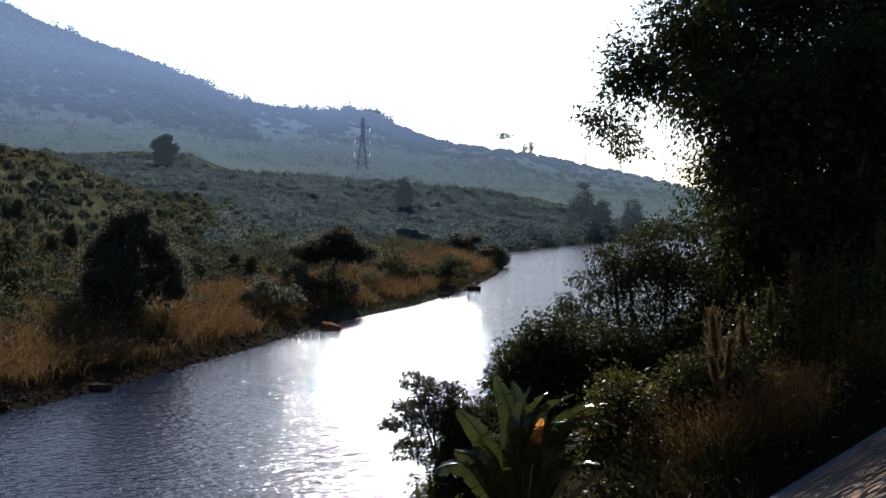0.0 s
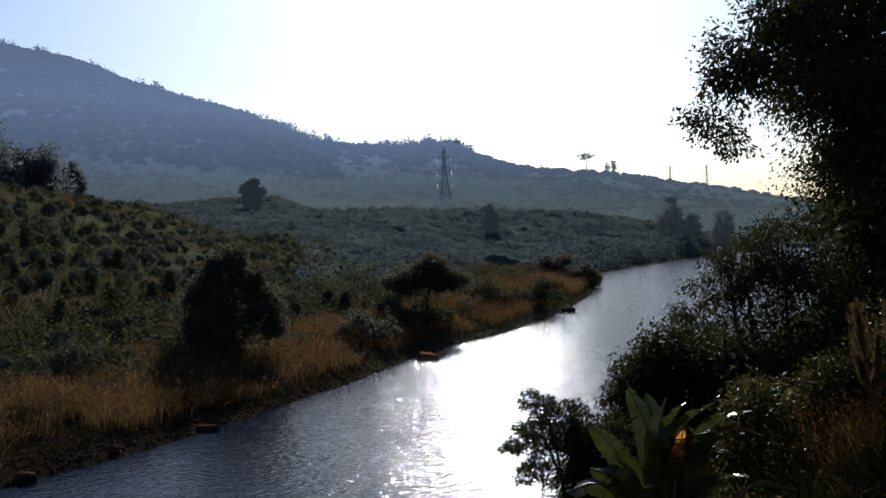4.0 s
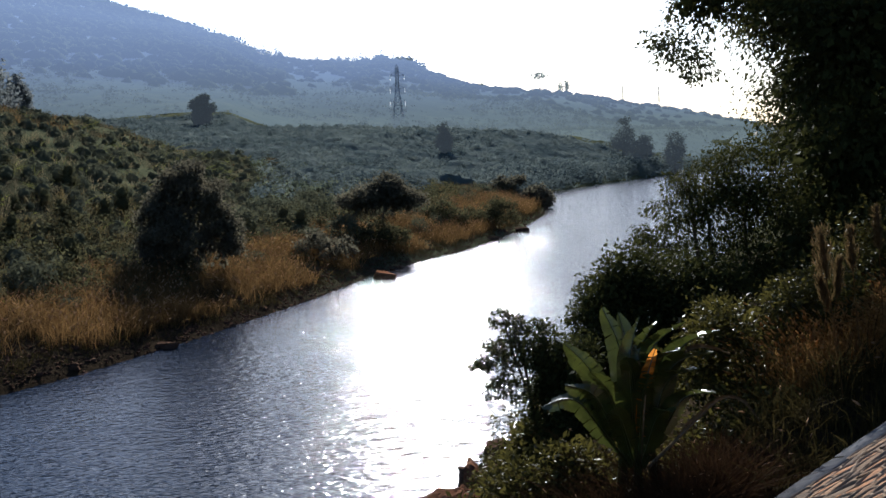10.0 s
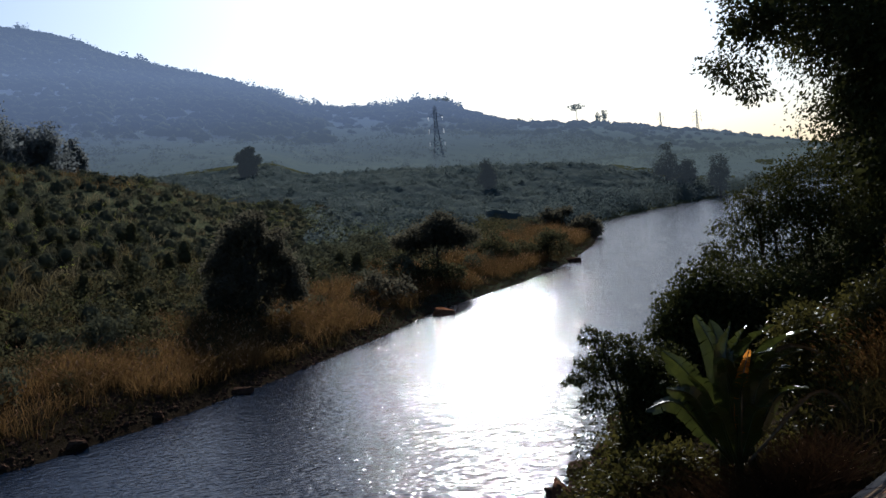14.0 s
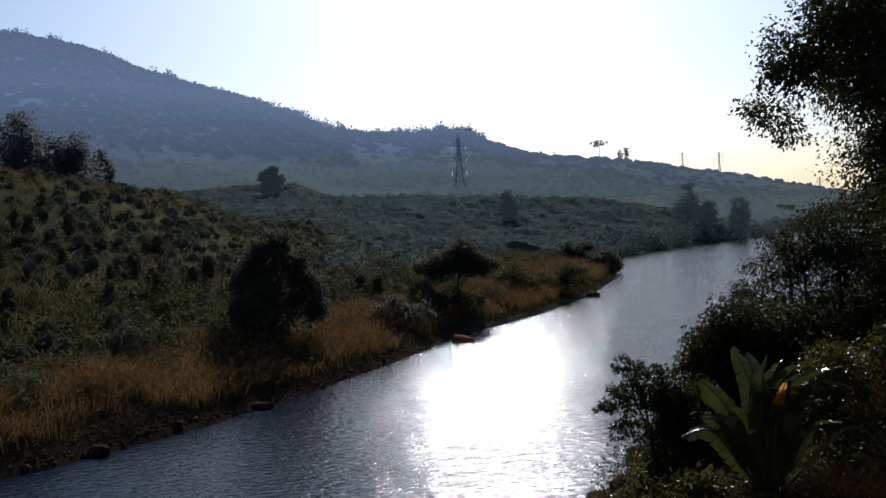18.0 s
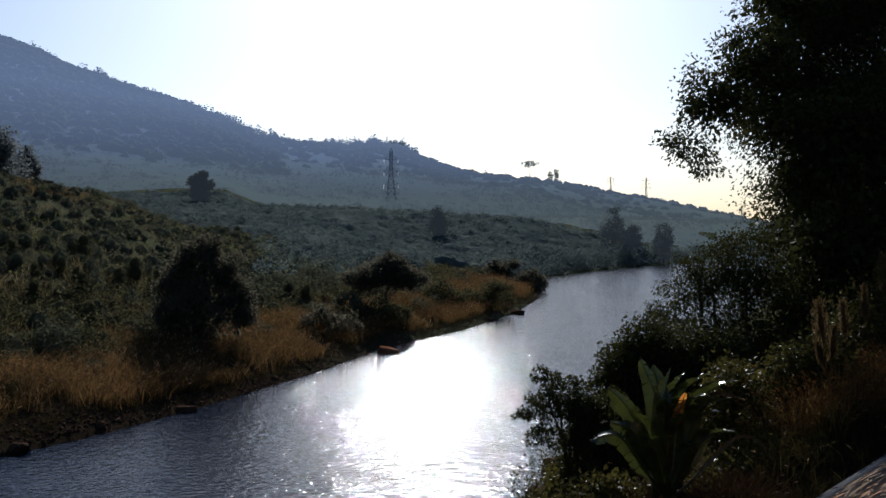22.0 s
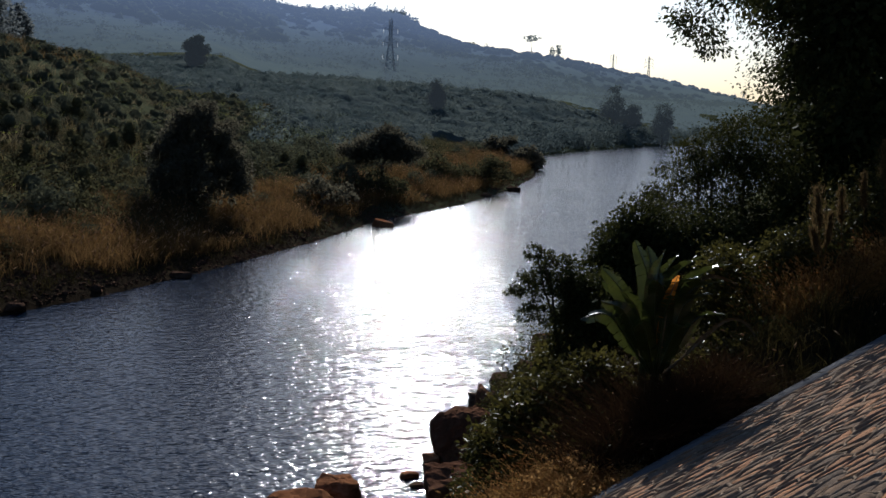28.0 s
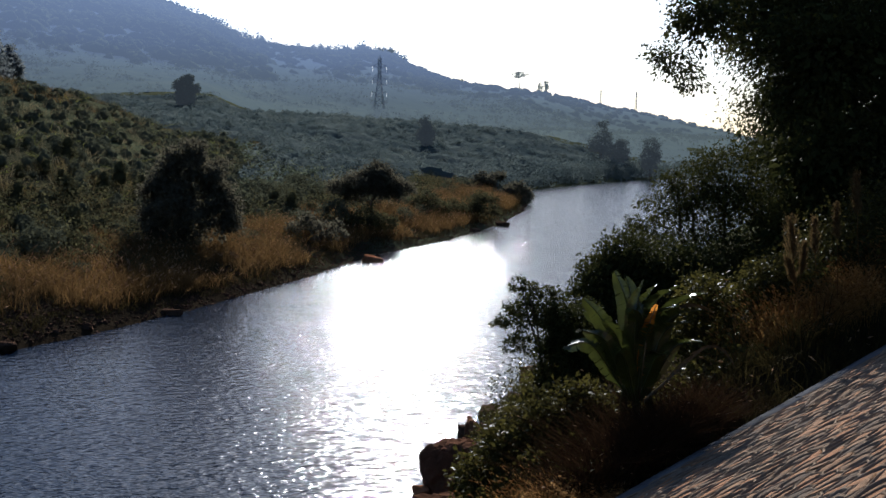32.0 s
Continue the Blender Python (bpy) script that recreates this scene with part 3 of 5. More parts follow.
def rock(name, at, size, seed, mat, label, category="boulder", group="", turn=0.0, flat=0.7, rough=0.085, corners=19):
    """A broken boulder: the hull of scattered corners under a flat top, its edges worn and its faces pitted."""
    r2 = np.random.default_rng(seed)
    bm = bmesh.new()
    for _ in range(corners):
        c = unit(r2.normal(size=3))
        c = np.sign(c) * np.abs(c) ** 0.6 * r2.uniform(0.82, 1.08)
        bm.verts.new((c[0], c[1], min(c[2], flat + 0.1 * c[0] * r2.normal())))
    hull = bmesh.ops.convex_hull(bm, input=bm.verts)
    bmesh.ops.delete(bm, geom=list({q for q in hull["geom_interior"] + hull["geom_unused"] if isinstance(q, bmesh.types.BMVert)}), context="VERTS")
    bmesh.ops.dissolve_limit(bm, angle_limit=0.2, verts=bm.verts, edges=bm.edges)
    bmesh.ops.bevel(bm, geom=bm.edges[:], offset=0.07, segments=2, profile=0.6, affect="EDGES")
    bmesh.ops.triangulate(bm, faces=bm.faces)
    for _ in range(3 if max(size) > 0.7 else 1):
        long_ = [e for e in bm.edges if e.calc_length() > 0.16]
        bmesh.ops.subdivide_edges(bm, edges=long_, cuts=1)
        bmesh.ops.triangulate(bm, faces=bm.faces)
    for vert in bm.verts:
        c = np.array(vert.co)
        d = 1.4 * noise.noise(Vector(c * 1.6 + seed)) + 0.8 * noise.noise(Vector(c * 4 + seed)) + 0.5 * noise.noise(Vector(c * 9 + seed))
        vert.co = Vector(c + unit(c) * rough * d)
    bm.transform(Matrix.Diagonal((size[0] * 0.56, size[1] * 0.56, size[2] * 0.56, 1)))
    me = bpy.data.meshes.new(name)
    bm.to_mesh(me)
    bm.free()
    me.materials.append(mat)
    ob = new(name, me)
    ob.matrix_world = pose(*at, 0, 0, turn)
    return tagged(ob, label, category, group)


# ---- far mountains: wooded skin and ridge line ----
n = 13000
az = rng.uniform(-40, 22, n)
tr, tf = np.interp(az, TOP_AZ, TOP_R), 420.0
r = tf + (tr * 0.995 - tf) * rng.random(n) ** 0.75
dark = waves2(r * np.sin(np.radians(az)), r * np.cos(np.radians(az)), 90) + 0.5 * rng.normal(size=n)
keep = ((dark > -0.1) | (az < -9)) & (rng.random(n) < np.where(az < -9, 1.0, np.where(az < 1, 0.8, 0.3))) & (r > 420 + 70 * rng.random(n) ** 2 + np.where(az < -9, 0, 60))
keep &= ~((np.abs(az + 11.2) < 2.6 + 0.5 * rng.normal(size=n)) & (np.abs(r / tr - 0.92) < 0.05))
az, r = az[keep], r[keep]
xy = np.stack([r * np.sin(np.radians(az)), r * np.cos(np.radians(az))], 1)
size = rng.uniform(2.2, 4.8, len(xy)) * np.where(az < -9, 1.2, 0.9)
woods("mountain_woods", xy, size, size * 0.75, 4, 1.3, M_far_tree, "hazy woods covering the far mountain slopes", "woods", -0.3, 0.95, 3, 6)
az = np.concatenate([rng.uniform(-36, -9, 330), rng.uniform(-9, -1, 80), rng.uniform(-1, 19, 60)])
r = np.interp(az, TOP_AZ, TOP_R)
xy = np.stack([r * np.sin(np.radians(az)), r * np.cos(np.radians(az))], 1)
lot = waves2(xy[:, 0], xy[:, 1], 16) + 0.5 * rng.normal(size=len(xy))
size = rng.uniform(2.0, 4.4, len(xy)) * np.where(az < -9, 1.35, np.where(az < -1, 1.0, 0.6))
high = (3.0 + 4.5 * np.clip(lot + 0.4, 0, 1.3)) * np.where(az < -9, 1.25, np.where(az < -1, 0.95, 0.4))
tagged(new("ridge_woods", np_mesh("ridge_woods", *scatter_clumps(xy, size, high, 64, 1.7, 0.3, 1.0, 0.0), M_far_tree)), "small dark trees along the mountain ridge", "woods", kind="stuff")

# ---- valley woods across the river bend ----
n = 5200
az, r = rng.uniform(-21, 24, n), 118 + 170 * rng.random(n) ** 0.9
x, y = r * np.sin(np.radians(az)), r * np.cos(np.radians(az))
df = -shore_side(x, y, FAR_SHORE)
keep = (df > np.where(r < 165, 18, 2.5)) & (waves2(x, y, 13) + 0.5 * rng.normal(size=n) > -0.75) & ~((az < -10.5) & (r < 190))
xy, far_ = np.stack([x, y], 1)[keep], r[keep]


def canopy_z(x, y):
    """Tops of the close-grown woods: soft lumps, lower towards the river and the near scrub."""
    az, r = np.degrees(np.arctan2(x, y)), np.hypot(x, y)
    df = -shore_side(x, y, FAR_SHORE)
    lumps = 0.6 * np.abs(waves2(x, y, 5.5)) + 0.3 * np.abs(waves2(x + 40, y - 9, 2.4)) + 0.35 * np.abs(waves2(x - 7, y + 31, 1.1))
    inside = smooth01((df - np.where(r < 165, 14, 3)) / 5) * smooth01((r - 128) / 22) * smooth01((304 - r) / 16)
    inside = inside * smooth01((az + 11.5 + np.clip((r - 180) / 4, 0, 14)) / 4)
    return land(x, y) - 0.6 + inside * (1.3 + 1.5 * lumps)


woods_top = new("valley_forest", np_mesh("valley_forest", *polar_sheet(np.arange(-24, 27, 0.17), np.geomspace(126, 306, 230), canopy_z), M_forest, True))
tagged(woods_top, "hazy blue-green low woods on the rising land beyond the bend", "forest", kind="stuff")
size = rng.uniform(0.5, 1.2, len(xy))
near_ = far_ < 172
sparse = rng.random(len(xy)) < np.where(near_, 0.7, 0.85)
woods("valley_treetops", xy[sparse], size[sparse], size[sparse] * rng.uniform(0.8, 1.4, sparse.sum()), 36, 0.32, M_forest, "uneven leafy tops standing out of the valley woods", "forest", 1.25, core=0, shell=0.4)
woods("forest_edge", xy[near_], size[near_] * 1.4, size[near_] * 1.6, 90, 0.22, M_edge, "low green scrub in front of the valley woods", "forest", core=0, shell=0.5)
n = 700
t = rng.random(n)
seg = FAR_SHORE[11:17]
k = rng.integers(0, len(seg) - 1, n)
p = seg[k] * (1 - t[:, None]) + seg[k + 1] * t[:, None] + rng.normal(size=(n, 2)) * 0.5
nrm = np.stack([-(seg[k + 1] - seg[k])[:, 1], (seg[k + 1] - seg[k])[:, 0]], 1)
p = p + unit(nrm) * rng.uniform(0.6, 9, (n, 1))
size = rng.uniform(1.3, 3.0, n)
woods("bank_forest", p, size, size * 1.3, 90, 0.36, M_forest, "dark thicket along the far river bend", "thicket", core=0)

n = 9000
az, r = rng.uniform(-44, 21, n), 268 + 250 * rng.random(n)
x, y = r * np.sin(np.radians(az)), r * np.cos(np.radians(az))
keep = waves2(x, y, 34) + 0.45 * rng.normal(size=n) > np.where(az < -20, -0.7, np.where(az < -6, 0.25, -0.2))
xy = np.stack([x, y], 1)[keep]
size = rng.uniform(0.9, 2.6, len(xy)) * (r[keep] / 330)
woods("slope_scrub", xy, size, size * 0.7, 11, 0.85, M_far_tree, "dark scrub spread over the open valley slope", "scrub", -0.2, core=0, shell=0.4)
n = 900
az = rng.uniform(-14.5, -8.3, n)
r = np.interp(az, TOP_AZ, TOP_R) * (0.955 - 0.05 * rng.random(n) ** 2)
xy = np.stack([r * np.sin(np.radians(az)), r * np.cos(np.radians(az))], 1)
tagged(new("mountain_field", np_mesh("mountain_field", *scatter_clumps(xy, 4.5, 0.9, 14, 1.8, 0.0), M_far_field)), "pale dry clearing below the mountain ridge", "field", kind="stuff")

# ---- planted hill on the far bank ----
gu, gv = np.meshgrid(np.arange(-75, 75), np.arange(0, 95), indexing="ij")
gu, gv = gu.ravel() * 2.15 + rng.normal(size=gu.size) * 0.42, gv.ravel() * 2.35 + rng.normal(size=gu.size) * 0.42
x, y = gu * math.cos(0.5) - gv * math.sin(0.5), 20 + gu * math.sin(0.5) + gv * math.cos(0.5)
az, r = np.degrees(np.arctan2(x, y)), np.hypot(x, y)
df = -shore_side(x, y, FAR_SHORE)
keep = (df > 10.5) & (az > -44) & (az < -6.5) & (r > 54) & (r < np.interp(az, SPUR_AZ, SPUR_R) + 22) & (rng.random(len(x)) < 0.86) & (waves2(x, y, 8) > -0.75)
planted = np.stack([x, y], 1)[keep]
planted = planted[np.hypot(*planted.T).argsort()]
for xy, per, leaf in ((planted[300:1000], 190, 0.15), (planted[1000:], 70, 0.22)):
    size = rng.uniform(0.55, 1.25, len(xy))
    woods("plantation", xy, size, size * rng.uniform(0.8, 1.25, len(xy)), per, leaf, M_leaf_plant, "rows of dark green shrubs planted on the hill", "plantation", core=0.72, shell=0.62)
xy = planted[rng.random(len(planted)) < 0.3] + rng.normal(size=2) * 0.9
v, f, _, _ = blades(np.c_[xy, land(xy[:, 0], xy[:, 1])], rng.uniform(0.7, 1.5, len(xy)), 0.075, 0.5, 10, 0.3)
tagged(new("broad_leaf_weeds", np_mesh("broad_leaf_weeds", v, f, M_leaf_yellow)), "yellow-green broad-leaved weeds between the shrubs", "weeds", kind="stuff")
n = 5000
az, r = -44 + 37 * rng.random(n) ** 0.85, rng.uniform(56, 200, n)
x, y = r * np.sin(np.radians(az)), r * np.cos(np.radians(az))
keep = -shore_side(x, y, FAR_SHORE) > 11
v, f, _, _ = blades(np.c_[x, y, land(x, y)][keep], rng.uniform(0.3, 0.75, keep.sum()), 0.06, 0.35, 9, 0.5)
tagged(new("hill_grass", np_mesh("hill_grass", v, f, M_turf)), "dark green turf on the planted hill", "grass", kind="stuff")

# the nearer hill shrubs stand one by one: three kinds, copied over the slope


def round_core(sides=10, rings=6):
    """An uneven ball of radius one."""
    e, a = np.linspace(-1.4, 1.4, rings), np.linspace(0, 2 * np.pi, sides, endpoint=False)
    k = 1 + 0.1 * rng.normal(size=(rings, sides))
    v = np.stack([np.cos(e)[:, None] * np.cos(a) * k, np.cos(e)[:, None] * np.sin(a) * k, np.sin(e)[:, None] * k], -1).reshape(-1, 3)
    return v, np.array([(i * sides + j, i * sides + (j + 1) % sides, (i + 1) * sides + (j + 1) % sides, (i + 1) * sides + j) for i in range(rings - 1) for j in range(sides)])


def hill_shrub(lobes, mat, label):
    ob = root("hill_shrub", (0, 0, 0), label, "shrub", "shrubs on the planted hill")
    part("stem", tube(bend_line((0, 0, -0.2), (0.05, 0, 0.8), 0, 5, 0.02), np.linspace(0.06, 0.03, 5), 5), M_bark, ob)
    core = group_of(*[(lambda v, f: (v * np.array([c[3], c[4], c[5]]) * 0.74 + np.array(c[:3]), f))(*round_core()) for c in lobes])
    part("crown", group_of(core, crown(lobes, 500, 0.16, 0.1, 0.2, 0.75, 90, 0.45)), mat, ob)
    return ob


kinds = [hill_shrub([(0, 0, 0.85, 1.0, 0.95, 0.95)], M_leaf_plant, "dark green domed shrub planted on the grassy hill"),
         hill_shrub([(-0.35, 0, 0.75, 0.8, 0.8, 0.85), (0.6, 0.1, 0.6, 0.65, 0.7, 0.65)], M_leaf_plant, "dark double-crowned shrub planted on the grassy hill"),
         hill_shrub([(0, 0, 0.7, 0.75, 0.7, 0.7), (0.1, 0, 1.5, 0.5, 0.5, 0.55)], M_leaf_far, "olive upright shrub among dry grass on the hill")]
for k, (x, y) in enumerate(planted[:300]):
    m = pose(x, y, ground_z(x, y), 0, 0, rng.uniform(0, 360)) @ Matrix.Scale(rng.uniform(0.55, 1.15), 4)
    if k < 3:
        kinds[k].matrix_world = m
    else:
        copy_thing(kinds[k % 3 if rng.random() < 0.7 else 0], m)

# ---- far bank: golden grass belt, bushes, rocky edge ----


def along(line, n, d0, d1, left=True, lo=0, hi=None):
    """Places at d0 to d1 metres off a shore line, even along its length."""
    seg = np.diff(line, axis=0)
    ln = np.hypot(*seg.T)
    w = ln.copy()
    w[:lo] = 0
    if hi is not None:
        w[hi:] = 0
    k = rng.choice(len(seg), n, p=w / w.sum())
    t = rng.random((n, 1))
    nrm = np.stack([-seg[:, 1], seg[:, 0]], 1) / ln[:, None] * (1 if left else -1)
    d = rng.uniform(d0, d1, (n, 1))
    return line[k] + seg[k] * t + nrm[k] * d, d[:, 0]


p, d = along(FAR_SHORE, 10500, 1.5, 13, True, 2, 11)
thick = waves2(p[:, 0], p[:, 1], 3.5) * 1.2 + 0.5 - np.abs(d - 5.5) * 0.13 + rng.normal(size=len(p)) * 0.3 > 0
p = p[thick]
v, f, tip, way = blades(np.c_[p, land(p[:, 0], p[:, 1])], rng.uniform(0.6, 1.5, len(p)), 0.027, 0.3, 13, 0.3)
tagged(new("golden_grass", np_mesh("golden_grass", v, f, M_grass)), "tall golden dry grass along the far bank", "grass", kind="stuff")
k = rng.random(len(tip)) < 0.08
tagged(new("grass_heads", np_mesh("grass_heads", *spindles(tip[k], way[k], 0.3, 0.035), M_plume)), "pale feathery heads of the far bank grass", "grass", kind="stuff")
p, d = along(FAR_SHORE, 900, 5.0, 20, True, 2, 11)
size = rng.uniform(0.5, 1.3, len(p)) * np.where(d > 10, 1.25, 0.8)
tagged(new("bank_shrubs", np_mesh("bank_shrubs", *scatter_clumps(p, size, size * 1.2, 110, 0.16, 0.0), M_leaf_far)), "low olive shrubs behind the golden grass", "shrubs", kind="stuff")
p, d = along(FAR_SHORE, 3800, 8, 26, True, 2, 11)
keep = waves2(p[:, 0], p[:, 1], 7) > -0.1
v, f, _, _ = blades(np.c_[p, land(p[:, 0], p[:, 1])][keep], rng.uniform(0.6, 1.4, keep.sum()), 0.06, 0.3, 9, 0.3)
tagged(new("olive_grass", np_mesh("olive_grass", v, f, M_grass_dark)), "olive grass among the far bank shrubs", "grass", kind="stuff")

# rubble at the water's edge: broken stones, many alike
cube = np.array([(-1, -1, -1), (1, -1, -1), (1, 1, -1), (-1, 1, -1), (-0.7, -0.7, 0.8), (0.75, -0.6, 0.7), (0.6, 0.7, 0.9), (-0.75, 0.6, 0.65)], float)
cubef = np.array([(3, 2, 1, 0), (4, 5, 6, 7), (0, 1, 5, 4), (1, 2, 6, 5), (2, 3, 7, 6), (3, 0, 4, 7)])


def rubble(p, size):
    n = len(p)
    a = rng.uniform(0, 6.28, n)
    c, s = np.cos(a), np.sin(a)
    q = cube[None] * size[:, None, None] * np.array([1, 0.75, 0.5]) * (1 + 0.3 * rng.normal(size=(n, 8, 3)))
    v = np.stack([q[..., 0] * c[:, None] - q[..., 1] * s[:, None], q[..., 0] * s[:, None] + q[..., 1] * c[:, None], q[..., 2]], -1) + p[:, None]
    return v.reshape(-1, 3), (np.arange(n)[:, None, None] * 8 + cubef).reshape(-1, 4)


p, d = along(FAR_SHORE, 2600, 0.7, 4.5, True, 2, 12)
v, f, _, _ = blades(np.c_[p, land(p[:, 0], p[:, 1])], rng.uniform(0.2, 0.55, len(p)), 0.03, 0.35, 9, 0.25)
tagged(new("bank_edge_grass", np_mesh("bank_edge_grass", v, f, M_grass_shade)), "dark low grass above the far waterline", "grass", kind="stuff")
p, d = along(FAR_SHORE, 7500, -0.4, 3.2, True, 2, 12)
z = land(p[:, 0], p[:, 1])
tagged(new("shore_rubble", np_mesh("shore_rubble", *rubble(np.c_[p, z + 0.03], rng.uniform(0.035, 0.1, len(p)) * np.where(rng.random(len(p)) < 0.04, 2.4, 1.0)), M_darkrock)), "dark brown broken rocks along the waterline", "rocks", kind="stuff")
rock("flat_rock", (-4.3, 78.6, 0.15), (1.9, 1.4, 1.0), 3, M_rock, "flat brown rock at the far waterline", "rock", "shore rocks")
rock("flat_rock", (-19.2, 43.6, 0.15), (1.0, 0.8, 0.7), 4, M_darkrock, "dark angular rock at the far waterline", "rock", "shore rocks")
rock("flat_rock", (-14.2, 53.6, 0.12), (1.3, 0.8, 0.6), 5, M_darkrock, "dark low rock at the far waterline", "rock", "shore rocks")
rock("flat_rock", (8.7, 114.6, 0.15), (1.9, 1.2, 0.8), 6, M_darkrock, "dark low rock at the far waterline", "rock", "shore rocks")
rock("flat_rock", (5.2, 106.0, 0.1), (1.3, 1.0, 0.7), 8, M_darkrock, "dark low rock at the far waterline", "rock", "shore rocks")

# ---- single trees of the far bank ----


def stand(name, x, y, lobes, leaves, leaf, mat, label, **kw):
    return tree(name, (x, y, ground_z(x, y)), lobes, leaves, leaf, mat, label, **kw)


stand("bank_tree", -16.9, 68.5, [(x * 0.88, y, z * 1.15, a * 0.92, b, c * 1.12) for x, y, z, a, b, c in [(0.4, 0, 4.9, 1.8, 1.6, 1.15), (-1.5, 0, 4.5, 1.4, 1.3, 1.0), (1.9, 0.3, 4.2, 1.5, 1.3, 1.1), (-2.5, 0.2, 3.2, 1.1, 1.1, 0.9), (2.8, 0, 2.9, 1.1, 1.1, 1.0), (-2.6, -0.3, 1.6, 1.4, 1.3, 1.2), (2.4, -0.2, 1.6, 1.4, 1.3, 1.2), (0, -0.8, 2.6, 1.9, 1.4, 1.6), (-0.6, -0.4, 1.4, 1.8, 1.3, 1.3), (0.7, 0, 5.9, 1.0, 0.9, 0.6), (-0.7, 0, 5.7, 0.8, 0.7, 0.5)]], 26000, (0.19, 0.11), M_leaf_bank, "large dark uneven-crowned tree on the far bank", trunk_r=0.22, clumps=15, shell=0.5, inner=2000)
stand("bank_tree", -5.4, 92.0, [(x, y, z * 1.3, a, b, c * 1.15) for x, y, z, a, b, c in [(0, 0, 3.6, 2.0, 1.8, 1.0), (-2.0, 0, 3.0, 1.7, 1.5, 0.9), (1.8, 0, 3.1, 1.8, 1.5, 0.9), (0.6, 0, 4.2, 1.2, 1.2, 0.7)]], 14000, (0.21, 0.12), M_leaf_bank, "dark flat-topped tree standing in far bank grass", trunk_r=0.2, clumps=26, inner=1400)
stand("bank_bush", -5.6, 90.4, [(0, 0, 1.2, 1.9, 1.3, 1.2), (1.6, 0, 0.9, 1.3, 1.1, 0.9), (-1.7, 0, 1.0, 1.3, 1.1, 1.0)], 3000, (0.26, 0.14), M_leaf_far, "olive bush below the flat-topped bank tree", category="bush", trunk_r=0.08)
stand("bank_bush", -9.6, 81, [(0, 0, 1.1, 1.6, 1.4, 1.1), (1.3, 0, 0.9, 1.2, 1.1, 0.9)], 2600, (0.26, 0.14), M_leaf_bank, "dark round bush on the far bank", category="bush", trunk_r=0.08)
stand("bank_bush", 4.9, 113, [(0, 0, 1.6, 2.4, 1.8, 1.5), (1.8, 0, 1.2, 1.7, 1.4, 1.2)], 3200, (0.3, 0.16), M_leaf_far, "olive rounded bush on the far bank", category="bush", trunk_r=0.08)
stand("bank_bush", 0.6, 108, [(0, 0, 1.4, 2.0, 1.5, 1.3), (-1.4, 0, 1.0, 1.4, 1.2, 1.0)], 2800, (0.3, 0.16), M_leaf_far, "olive rounded bush on the far bank", category="bush", trunk_r=0.08)
stand("bend_tree", 13.9, 153, [(0, 0, 1.3, 1.7, 1.6, 1.2), (1.2, 0, 0.7, 1.5, 1.3, 0.9), (-1.8, 0, 1.0, 1.6, 1.4, 1.0)], 4200, (0.42, 0.22), M_leaf_bank, "dark tree leaning over the water at the bend", trunk_r=0.15)
stand("bend_tree", 10.5, 158, [(0, 0, 2.0, 1.9, 1.7, 1.3), (-1.7, 0, 1.4, 1.7, 1.5, 1.1)], 3600, (0.42, 0.22), M_leaf_bank, "dark tree behind the bend of the bank", trunk_r=0.15)
stand("bank_bush", -8.5, 89, [(0, 0, 1.3, 1.3, 1.3, 1.3)], 1500, (0.28, 0.15), M_leaf_plant, "dark green domed shrub on the far bank", category="bush", trunk_r=0.06)
for az, r in ((-10.3, 95), (-9.2, 101), (-8.2, 97), (-6.9, 106), (-11.3, 88), (-7.6, 110)):
    x, y = at_az(az, r)
    s = rng.uniform(0.9, 1.3)
    stand("domed_shrub", x, y, [(0, 0, 1.2 * s, 1.15 * s, 1.1 * s, 1.15 * s)], 1300, (0.26, 0.14), M_leaf_plant, "dark green domed shrub with pale lit rim", category="shrub", trunk_r=0.06, group="domed shrubs", clumps=40, shell=0.8)
for az, r, h, w in ((0.0, 222, 7.6, 2.6), (10.0, 276, 11.5, 5.0), (11.0, 274, 9.0, 3.4), (12.75, 277, 11.0, 4.0), (-24.2, 150, 10.5, 6.0), (-26.6, 146, 13.0, 6.0), (-22.5, 158, 8.5, 3.0), (-25.4, 156, 10.0, 5.0), (-19.2, 215, 5, 3.0)):
    x, y = at_az(az, r)
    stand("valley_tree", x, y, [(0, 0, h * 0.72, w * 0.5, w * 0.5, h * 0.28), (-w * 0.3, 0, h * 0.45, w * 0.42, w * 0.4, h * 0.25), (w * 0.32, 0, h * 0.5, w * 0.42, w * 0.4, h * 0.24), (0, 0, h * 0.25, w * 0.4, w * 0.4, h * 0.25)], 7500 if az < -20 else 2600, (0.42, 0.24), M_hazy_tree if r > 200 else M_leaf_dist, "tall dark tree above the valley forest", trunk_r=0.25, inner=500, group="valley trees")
x, y = at_az(-13.4, 268)
stand("lone_tree", x, y, [(0.2, 0, 7.4, 1.6, 1.6, 1.1), (-1.6, 0, 6.0, 1.5, 1.3, 1.2), (1.7, 0, 5.6, 1.5, 1.3, 1.2), (0.1, 0, 4.4, 2.2, 1.8, 1.6), (1.0, 0, 8.2, 0.8, 0.8, 0.6), (-1.3, 0, 3.4, 1.4, 1.2, 1.3), (1.2, 0, 3.0, 1.4, 1.2, 1.3), (-0.6, 0, 1.6, 1.3, 1.0, 1.0), (0.9, 0, 1.5, 1.2, 1.0, 1.0)], 5500, (0.5, 0.28), M_hazy_tree, "lone dark tree on the open green slope", trunk_r=0.2, inner=900)

